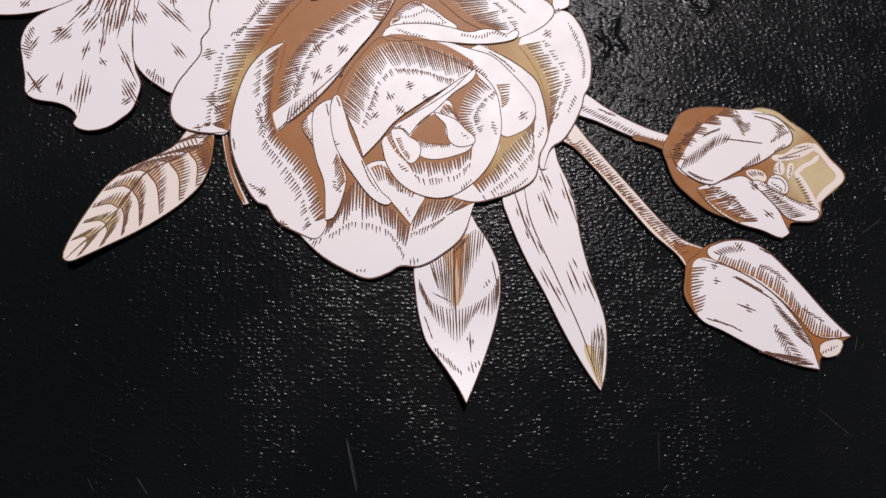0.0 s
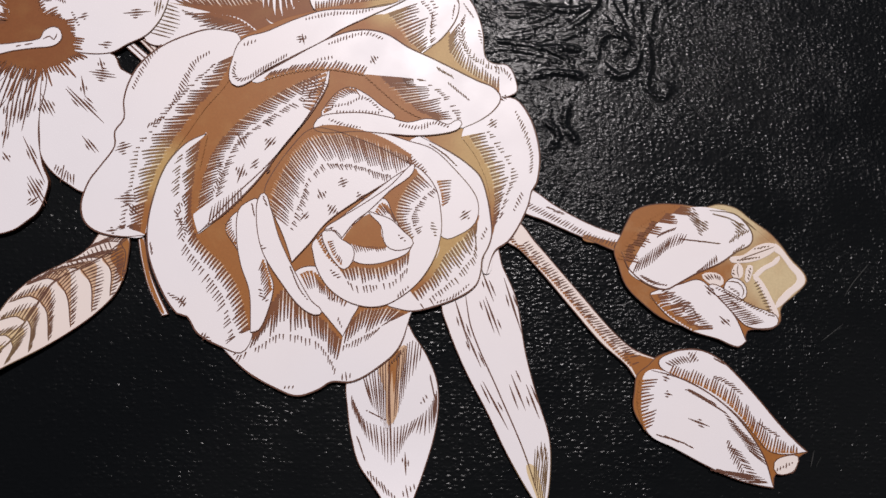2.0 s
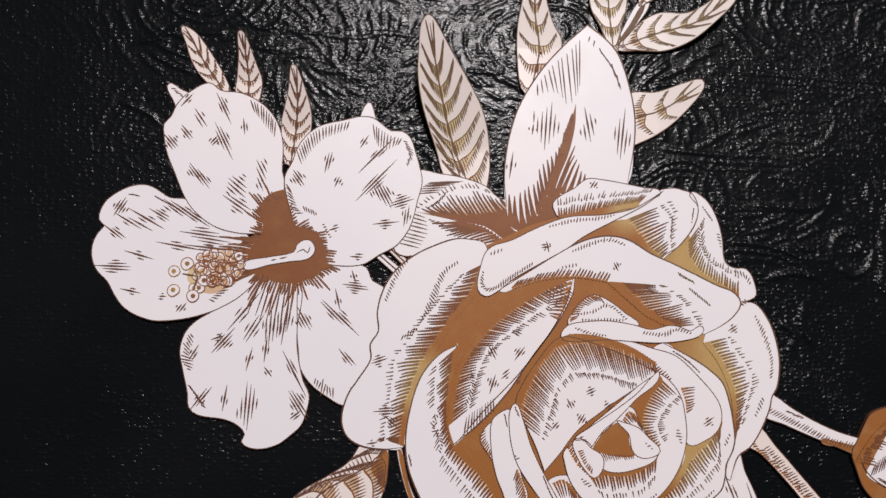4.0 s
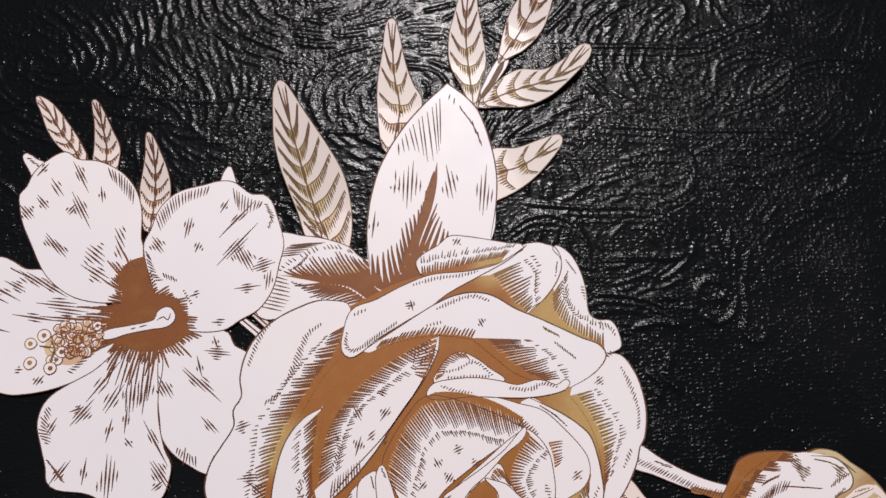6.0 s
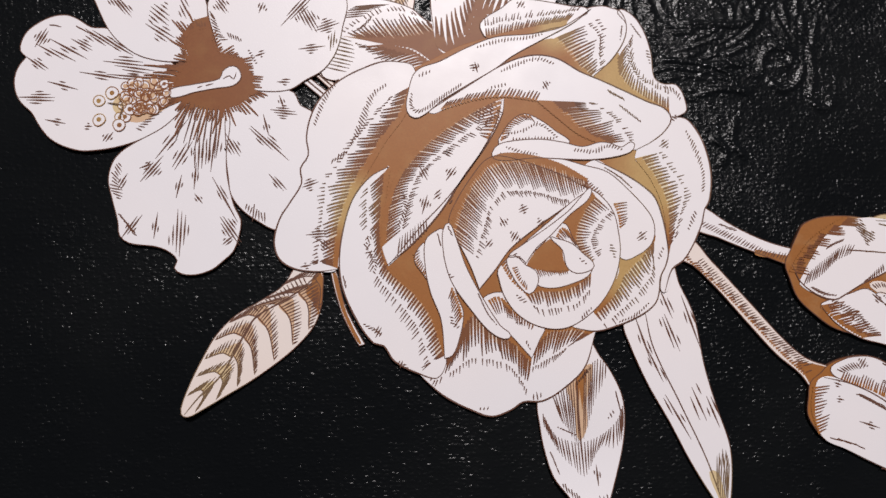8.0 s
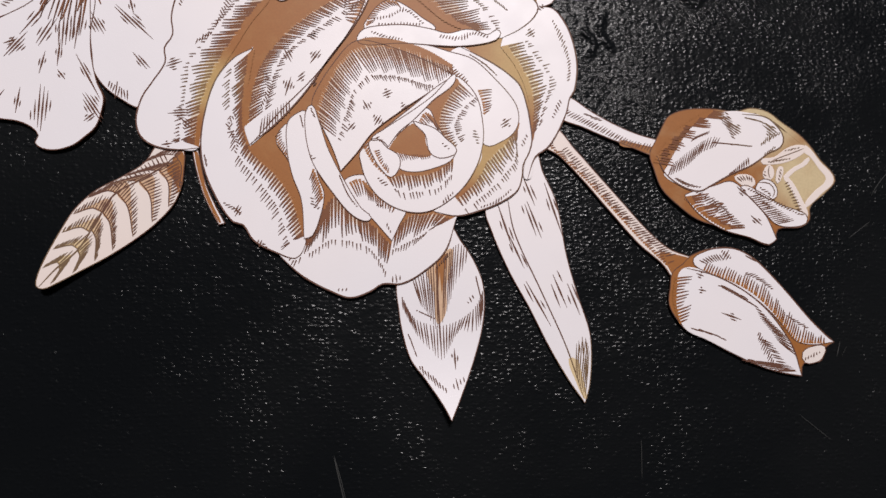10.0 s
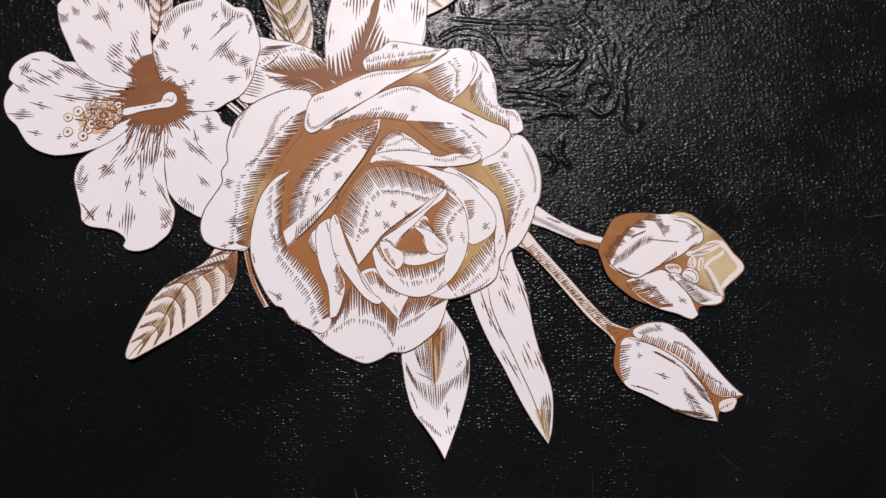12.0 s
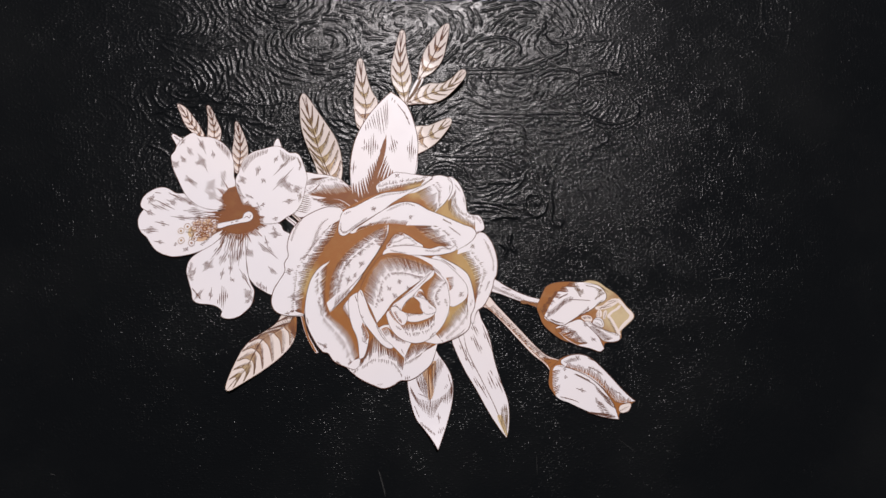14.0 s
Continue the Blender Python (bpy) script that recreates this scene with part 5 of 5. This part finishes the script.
q.hatch([(-15.1, 59.6), (-8.9, 62.1), (0.4, 61.5), (9.2, 58.9), (17.4, 54.4)], [(-8.4, 51.2), (-1.4, 51.4), (6.2, 50), (12.2, 48.8), (18.2, 51.4)], 0.68, fringe=1.0, jitter=0.08)
q.mark((-2.9, 45.2), 25, 4, 5).mark((-9.1, 41.1), -60, 4, 5).mark((2.9, 41.2), 35, 4, 5).mark((-5.6, 36.9), 60, 4, 6).mark((-13.3, 34.5), 50, 4, 3).done()
q = petal(rose, [(-27.8, 38.8), (-26.1, 40.8), (-23.9, 36.4), (-20.8, 27.7), (-16, 18.6), (-10, 9.2), (-6.6, 6.1), (-8.8, 5), (-13.5, 7.6), (-19.3, 14.3), (-24.7, 21.8), (-27, 28), (-28, 34.6)], 1.90)
q.dashes([(-16.9, 19.1), (-13.8, 12.7), (-10.9, 9.2)], 10, 1.8).dashes([(-26.4, 40.1), (-25, 36.7)], 20, 1.8).dashes([(-26.1, 25.2), (-24.5, 23.7)], 60, 1.5).done()
q = petal(rose, [(-12.7, 62.9), (-10.6, 65.5), (-5, 66.8), (2.5, 67.3), (10.1, 66.4), (15.8, 65.2), (21.4, 66.7), (24.9, 66.4), (28.1, 65.2), (31.3, 67), (32.5, 65.8), (31, 63.7), (25.4, 62), (17.9, 61.1), (10.3, 61.2), (0.9, 61.4), (-8.4, 60.4), (-12.2, 61)], 1.84)
q.hatch([(-11.2, 61), (-6.5, 60.7), (-0, 61.5)], [(-10.4, 63.1), (-5.7, 62.6), (-0.1, 62.3)], 0.7, 0.4).dashes([(-8.6, 64.8), (-2.9, 63.1), (1.8, 62.7)], 60, 1.6).dashes([(13, 64.2), (19.7, 63.8), (24.3, 65.7), (28.7, 64.4)], 70, 1.9).done()
# bowl and its rolled core
q = petal(rose, [(17.9, 51.4), (22.1, 49.3), (25.6, 44.6), (27.1, 38.8), (27.7, 32.1), (26.3, 24.8), (23.2, 18.5), (18.8, 13.4), (12.6, 9.2), (7.2, 8.1), (0.8, 9.4), (-4.8, 12.9), (-8.7, 18.2), (-10.5, 23.8), (-10.8, 26.4), (-6.7, 31), (3.8, 40.3)], 1.90)
q.patch([(17.9, 51), (19.8, 49.5), (16.3, 45), (13.5, 40.5), (12.9, 36.1), (14.4, 31.7), (11.5, 34), (7.8, 35.7), (9.7, 42.6)])
q.hatch([(18.7, 50.6), (15.2, 44.5), (12.9, 37), (15.3, 31.8), (18.4, 28.5)], [(24.5, 45.5), (20.5, 41.3), (18.4, 37.3), (18.2, 34.2), (20.2, 30.1)], 0.75, 0.55, fringe=1)
q.hatch([(-2, 18.6), (2.1, 20.7), (6.6, 20.4), (12.1, 21.5), (18.5, 25.5)], [(-0.4, 16.1), (3.3, 14.8), (7.8, 15.2), (13.4, 16.5), (18.3, 21.3)], 0.85, 0.55, fringe=1.2)
q.hatch([(-9.8, 28), (-6.2, 22.5), (-2, 19)], [(-6.7, 31), (-5, 26.8), (-3, 23.1)], 0.7, 0.5).dashes([(-5.1, 18.8), (-1.9, 16.2)], 60, 2).dashes([(24.8, 34.8), (26.1, 30.1)], 70, 2.2).dashes([(15.3, 11.5), (18.8, 14.9)], 60, 1.5).done()
q = petal(rose, [(-2.5, 27.3), (4.1, 35.5), (9.4, 41.1), (12.9, 36.1), (15.7, 31.8), (19.4, 27.8), (19.4, 27.8), (17.5, 24.6), (12.1, 22.1), (6.6, 20.8), (1.5, 21.8)], 1.96, name="core_petal")
q.patch([(-2.1, 27.3), (5.3, 36), (8.8, 33.9), (9.9, 29.2), (11.5, 26.2), (4.6, 25.8), (1.2, 26.7)])
q.hatch([(-0.1, 27.4), (4.5, 26.9), (10.9, 26.9)], [(1.9, 23.4), (6.1, 24.4), (11.6, 24.7)], 0.55, 0.4).hatch([(7.3, 36.7), (9.4, 39.7), (12.5, 37)], [(9.7, 34.5), (11.4, 36), (14.4, 32.9)], 0.6, 0.4).done()
q = petal(rose, [(5.5, 36.6), (7.4, 36.3), (12.4, 34.7), (15.7, 31.8), (19.4, 27.8), (15.6, 25.5), (12.4, 25.9), (10.5, 28), (9.4, 32.6)], 2.02, name="core_petal")
q.dashes([(14.5, 30.4), (17.3, 28.1)], 60, 1.5).done()
q = petal(rose, [(-8.1, 29.6), (-5.6, 30.9), (-2.1, 27.9), (0.9, 26.3), (1.9, 23.9), (1.3, 21.1), (-0.9, 18.9), (-3.4, 20.6), (-6, 24.1)], 2.02, name="core_petal")
q.hatch([(-6.5, 27.2), (-4.1, 22.7), (-1.7, 20)], [(-4.7, 27.7), (-3, 24.2), (-1.5, 21.9)], 0.6, 0.45).done()
q = petal(rose, [(-7.6, 30.4), (-3.2, 34.1), (4.8, 39.8), (11.1, 44.7), (18.6, 51.4), (11.1, 43.1), (5.5, 37), (1.4, 33.4), (-2, 28.5), (-2, 28.5), (-4.5, 30.6)], 2.04, name="core_petal")
q.dashes([(-5.8, 31.7), (-3.9, 29.9)], 60, 1.5).done()


# ---- two buds on stems ----
bud = Sheet("rosebud_cutout", 1.3, "half open white rosebud with brown base on a stem", "paper flower", fill=BUFF)
q = petal(bud, [(52.2, 47.2), (56, 46), (61.7, 42.3), (69.2, 38.4), (76.8, 35.4), (84.3, 33.5), (84.3, 33.5), (82, 28.5), (82, 28.5), (74.9, 31.2), (67.4, 33.9), (59.8, 36.9), (50.8, 40.8)], 1.0, name="stem")
q.hatch([(52.3, 41.3), (63.6, 36.2), (73, 32.1), (82.4, 29.5)], [(54.1, 42.8), (65.1, 38), (74.5, 33.9), (83.1, 32.1)], 0.75, ink=True, jitter=0.3, skew=0.02).dashes([(59.8, 41.4), (65.5, 39.2)], 20, 2.2)
q.patch([(82, 28.7), (82, 28.7), (76.8, 30.6), (71.1, 32.5), (76.8, 32.3), (82.4, 31.5), (84.3, 33.1), (84.3, 33.1)]).done()
petal(bud, [(83, 33.4), (85.3, 38.4), (87.2, 41.5), (92.9, 43.8), (101.5, 44.3), (109.1, 43.7), (113.9, 45), (119.6, 44), (124.3, 40.7), (129.9, 37.1), (133.6, 33.5), (137.2, 28.8), (140.8, 25.2), (142, 22.4), (138.6, 18.3), (133.7, 13.7), (133.5, 9.6), (130.6, 7.1), (123.1, 6.2), (122.4, 3), (122.4, 3), (120.1, 1), (113.7, 3.3), (106.3, 5.9), (97.1, 8.5), (90.6, 12.9), (85.1, 18.2), (82.4, 24.7), (81.1, 29.1)], 1.16, face=1, name="calyx", label="brown shaded base of the bud").done()
q = petal(bud, [(132.2, 33.7), (137, 28.5), (141.6, 22.7), (137.4, 17.9), (132.4, 13.4), (132.1, 15.1), (135.1, 18.8), (138.9, 22.7), (136.6, 26), (133.4, 30.1), (130.9, 31.8)], 1.22, line=False, face=2)
q.done()
q = petal(bud, [(106.1, 42.4), (111.5, 44.2), (116.1, 44.3), (122.3, 41.6), (127.7, 37.9), (132.3, 33.5), (130.5, 33.9), (126.2, 37.3), (121.4, 39.9), (116, 42.5), (111.5, 42.6)], 1.20, line=[(113.3, 43.1), (120.5, 41.3), (125.9, 37.5)], face=1)
q.dashes([(108.8, 42.8), (115.1, 43.2), (121.4, 40.6)], 10, 2.2, 1.3).done()
q = petal(bud, [(124.8, 23.6), (127.6, 21.9), (131.2, 15.8), (133.1, 11.3), (131.8, 9.5), (129.9, 13.9), (126.9, 19.8)], 1.24, line=False, face=2)
q.hatch([(126.2, 21.9), (129.7, 15.7), (131.9, 10.5)], [(124.9, 21.1), (128, 14.9), (130.1, 10.8)], 0.8, ink=True).done()
q = petal(bud, [(110.9, 19.6), (117.3, 17.8), (124, 14.1), (132.2, 11.2), (132.4, 8.4), (127.6, 7), (122.6, 7.7), (118.7, 11.2), (114.5, 15.6)], 1.28)
q.hatch([(113.4, 16.6), (118.7, 11.2), (123.3, 7.6)], [(117.3, 17.5), (123.2, 12.9), (129.4, 9)], 0.7, ink=True).dashes([(113, 19), (121.4, 15.2), (130.3, 11.1)], 50, 1.7).dashes([(117.8, 15), (124, 10.8)], 60, 2.0).done()
q = petal(bud, [(117.3, 27.8), (121.9, 29.5), (126.2, 32.6), (130.2, 33.7), (132.5, 32.8), (131.2, 30.7), (127.3, 28.4), (121.9, 27)], 1.28, line=False, face=2)
q.dashes([(125, 31.5), (130.3, 32.7)], 20, 1.5).dashes([(119.6, 27.7), (127.3, 29.1)], 20, 1.7).line([(121.4, 28.4), (126.7, 30.5), (131.6, 32.5)], 0.3).done()
q = petal(bud, [(125.1, 22.5), (127.3, 25.7), (130.9, 27.8), (133.4, 29.8), (132.7, 27.4), (128.7, 25)], 1.26, line=False, face=2)
q.done()
q = petal(bud, [(108.7, 22.7), (113, 23.5), (115.1, 22.3), (115.5, 20.2), (113, 19.2), (110.2, 20.6)], 1.30, line=False, face=2)
q.hatch([(109.1, 22.4), (112.3, 23.2), (114.8, 22.3)], [(110.9, 21), (113, 21.5), (114.8, 20.9)], 0.7, ink=True).done()
q = petal(bud, [(115.7, 18.1), (116.2, 20.6), (118.3, 22.2), (120.8, 21.6), (122.6, 19.5), (122.6, 16.7), (120.8, 15.6), (118.4, 16.5)], 1.32)
q.line([(116.6, 21), (120.1, 20.8), (121.9, 18.4), (121.2, 16.3)], 0.34).dashes([(116.9, 19.6), (120.5, 17.3)], 40, 1.8).line([(119.8, 18), (120.5, 17), (119.8, 16.6)], 0.3).done()
q = petal(bud, [(118, 23.2), (118.7, 25.7), (120.3, 26.9), (121.7, 25.2), (121.4, 22.7), (119.6, 21.9)], 1.34, line=False, face=2)
q.line([(120.1, 26.5), (119.8, 24.4), (120.3, 22.6)], 0.3).dashes([(118.7, 25), (118.7, 22.9)], 60, 1.2).done()
q = petal(bud, [(123.2, 26.3), (124.8, 26.1), (124.4, 23.2), (122.8, 20.8), (122.3, 23.4)], 1.34, line=False, face=2)
q.dashes([(124.1, 25.7), (123.2, 21.7)], 40, 1.3).done()
q = petal(bud, [(92.7, 16.4), (102, 19.5), (108.2, 21), (114, 15.7), (119.1, 10.3), (122.6, 3), (122.6, 3), (120.1, 1.2), (113.7, 3.3), (105.6, 5.4), (98.2, 9.5), (93.1, 14.9)], 1.30)
q.hatch([(92, 15.6), (98.6, 9.9), (106, 5.6)], [(100.6, 17.4), (108, 12), (114, 6)], 0.8, 0.55, jitter=0.3, solid=True).hatch([(97.6, 15.1), (104.6, 9.9), (110.1, 6.1)], [(100.2, 16.4), (107.9, 10.8), (112.9, 6.2)], 0.8, ink=True).dashes([(95.4, 17.9), (104.6, 13.3), (108.3, 8.6)], 50, 2.2).mark((116.1, 8.6), -40, 5, 4).mark((111.3, 17.8), -40, 5, 4).done()
q = petal(bud, [(85.7, 22.4), (86.7, 25.2), (89.9, 31.1), (94.3, 37.8), (99.1, 41.8), (107.2, 43.8), (113.9, 43.4), (119, 42.2), (122.4, 39.6), (124.7, 35.9), (124, 32.9), (119.8, 30.5), (114.4, 26.6), (106.7, 22.9), (101, 19.5), (97.2, 17.6), (91.6, 19)], 1.38, line=[(83.3, 28.6), (86.1, 23), (91.6, 19), (97.2, 17.6), (101, 19.5), (106.7, 22.9), (114.4, 26.6), (119.8, 30.5), (124, 32.9), (124.7, 35.9), (122.4, 39.6), (118.6, 42.3), (111, 42.9)])
q.hatch([(82.2, 26.5), (84.9, 31), (89.2, 36.6), (94.5, 40.5), (100.3, 43.7)], [(89, 25), (94, 31), (99, 36), (104.5, 40), (110.5, 43)], 0.75, 0.6, jitter=0.3, solid=True)
q.mark((106.8, 39.4), -32, 8, 11, 0.6, -0.6).mark((109.3, 38.1), -28, 5, 6, 0.7).hatch([(86.5, 21.8), (92.4, 25), (97.7, 29.9), (102.6, 32.2)], [(88.5, 26.2), (95.2, 31.6), (100.4, 35.1), (104.4, 35.1)], 0.75, ink=True).dashes([(102.2, 33.4), (108.8, 33), (114.2, 32.6)], 8, 4.2, 1.1)
q.hatch([(94.1, 33.3), (96.9, 34.9), (99.9, 36.1)], [(95.8, 35.2), (98.6, 36.4), (100.8, 37.3)], 0.7, ink=True).hatch([(106.3, 22.7), (110.2, 24.5), (113.7, 26.9)], [(107.7, 24.1), (110.8, 27.1), (113.3, 29.4)], 0.75, ink=True)
q.dashes([(89.5, 21.6), (93.9, 19.4), (97.8, 18.9)], 28, 2.4, 0.8).mark((120.5, 38), -35, 6, 6, 0.7).dashes([(117.2, 33.2), (120.5, 35.9), (123.7, 37.1)], 40, 2.6, 0.8).dashes([(111.8, 41.9), (117.2, 40.7), (121.4, 38.8)], 10, 3, 1.2).dashes([(118.3, 30), (122.3, 32.7)], 30, 2).done()

tulip = Sheet("tulip_bud_cutout", 1.3, "closed white tulip bud with brown base on a stem", "paper flower")
q = petal(tulip, [(49.4, 37), (57, 29.8), (64.6, 21.7), (72.2, 13.6), (80.3, 5), (87.5, -0.9), (95.1, -3.6), (95.1, -3.6), (88.6, -9.8), (88.6, -9.8), (85.5, -5.8), (78, 0.3), (68.8, 10.1), (59.5, 20.3), (52, 27.6), (45.4, 32.2)], 1.0, name="stem", face=2)
q.hatch([(52.5, 29.7), (63.7, 18), (74.9, 6.4), (86.8, -3.7)], [(54.3, 30.8), (66, 19.4), (76.7, 8), (90.5, -2.8)], 0.8, ink=True, jitter=0.3)
q.hatch([(46.8, 32.1), (60, 20.6), (69.7, 10.6), (78.5, 1.4), (86.8, -6.3)], [(49.4, 32.6), (61.5, 21.8), (71.5, 11.8), (80.4, 3), (89.9, -5)], 0.8, 0.5, jitter=0.3)
q.patch([(84.4, -2.7), (88.1, -2.5), (94.7, -3.8), (94.7, -3.8), (92.5, -6), (88.9, -9.4), (88.9, -9.4), (86.6, -5.5)]).done()
petal(tulip, [(94.7, -3.1), (99.7, -1), (106.2, -0.1), (110.8, -1), (115.4, -3.5), (119.9, -7.5), (126.1, -13.9), (133.1, -21.7), (138.4, -26.8), (141.6, -29.4), (141.6, -29.4), (138.6, -31.3), (138.1, -34), (136.7, -35.8), (131.6, -36.4), (130.9, -40.4), (130.9, -40.4), (125.1, -39.5), (118, -37.7), (109, -33.9), (100.1, -29.5), (93.8, -26.8), (90.2, -22.9), (87.9, -18.5), (88.2, -13.1), (88.9, -8.5), (92.3, -5.6)], 1.12, face=1, name="calyx", label="brown shaded base of the bud").done()
q = petal(tulip, [(131.2, -32.9), (134.6, -30.9), (138.6, -30.9), (138.1, -33.8), (136.6, -35.6), (132, -36.2)], 1.18, face=2)
q.dashes([(131.7, -35.1), (137.2, -32.6)], 60, 1.6).done()
q = petal(tulip, [(95.4, -4.9), (99.7, -1.4), (106.2, -0.3), (110.8, -1.1), (115.4, -3.7), (119.9, -7.7), (126.1, -14.1), (133.1, -21.9), (138.4, -27), (141.4, -29.4), (141.4, -29.4), (134.6, -30.4), (129.2, -29.4), (126, -26), (120.9, -20.5), (115, -15.7), (108.9, -12.1), (101.6, -8.8)], 1.22)
q.hatch([(98.3, -7.9), (108.7, -11.3), (115.4, -15), (121.5, -20.5), (128.8, -29.1), (138.6, -30)], [(99.8, -4.7), (110.6, -7.2), (118.5, -11.2), (124.9, -17.8), (132.3, -24.6), (138.7, -27.9)], 0.75, jitter=0.15)
q.hatch([(97.2, -4.6), (101.5, -2.6), (104.3, -2.4)], [(99.6, -5.6), (103.3, -4.7), (105.7, -4.2)], 0.7, ink=True)
q.mark((106.1, -2.5), 60, 4, 6).dashes([(112.5, -7.9), (117, -9.8), (121.5, -13.2)], 40, 3).dashes([(125.8, -21.2), (133, -25.3)], 30, 2.4).dashes([(112.6, -2.7), (115.3, -4)], -10, 3).done()
q = petal(tulip, [(92.2, -7.2), (102.3, -9.1), (111.4, -13.4), (118.6, -18.8), (123.9, -24.9), (128.2, -31.8), (130.8, -40.2), (130.8, -40.2), (125.2, -39.4), (118, -37.6), (109, -33.8), (100, -29.5), (93.7, -26.8), (91, -22.9), (90.2, -15.6)], 1.30, line=[(93.2, -7), (102.3, -9.1), (111.4, -13.4), (118.6, -18.8), (123.9, -24.9), (128.2, -31.8), (130.7, -39.9)])
q.hatch([(89.6, -10), (88.9, -17), (91.2, -24.9)], [(95.8, -9.2), (94.6, -15.8), (96, -22.6)], 0.8, jitter=0.2).hatch([(117.4, -19.9), (121.4, -24), (126.6, -28.8), (129.5, -34.5)], [(115.7, -19), (117.4, -22.5), (120.5, -26.2), (123.3, -29.8)], 0.85, ink=True).hatch([(116.2, -28.4), (119.7, -32), (122.6, -36.2)], [(120.9, -29.9), (123.7, -33.5), (126.1, -36.7)], 0.9, ink=True).hatch([(110.5, -35.4), (116.2, -37.1), (124, -39.1)], [(122.6, -36.5), (127.1, -37.2), (130.2, -39.2)], 1.0, ink=True).hatch([(103.1, -12.1), (109.2, -15.2), (115.3, -18.3)], [(105.9, -12.6), (112.2, -16.1), (117.4, -19.6)], 0.9, ink=True)
q.dashes([(116.5, -27), (119.1, -32.2), (121.6, -36.8)], -50, 3.4, 0.9).mark((108.4, -22.2), -18, 6, 4).dashes([(95.6, -26.2), (101.9, -27.7), (106.4, -29.6)], -5, 5, 1.6).dashes([(105, -12.3), (113.2, -16.4)], 0, 4, 1.4).mark((97.7, -9.3), -20, 3, 4).mark((98.2, -14), -10, 3, 3).dashes([(113.5, -35.4), (121.6, -37.4), (128.8, -38.8)], 5, 4, 1.6).done()
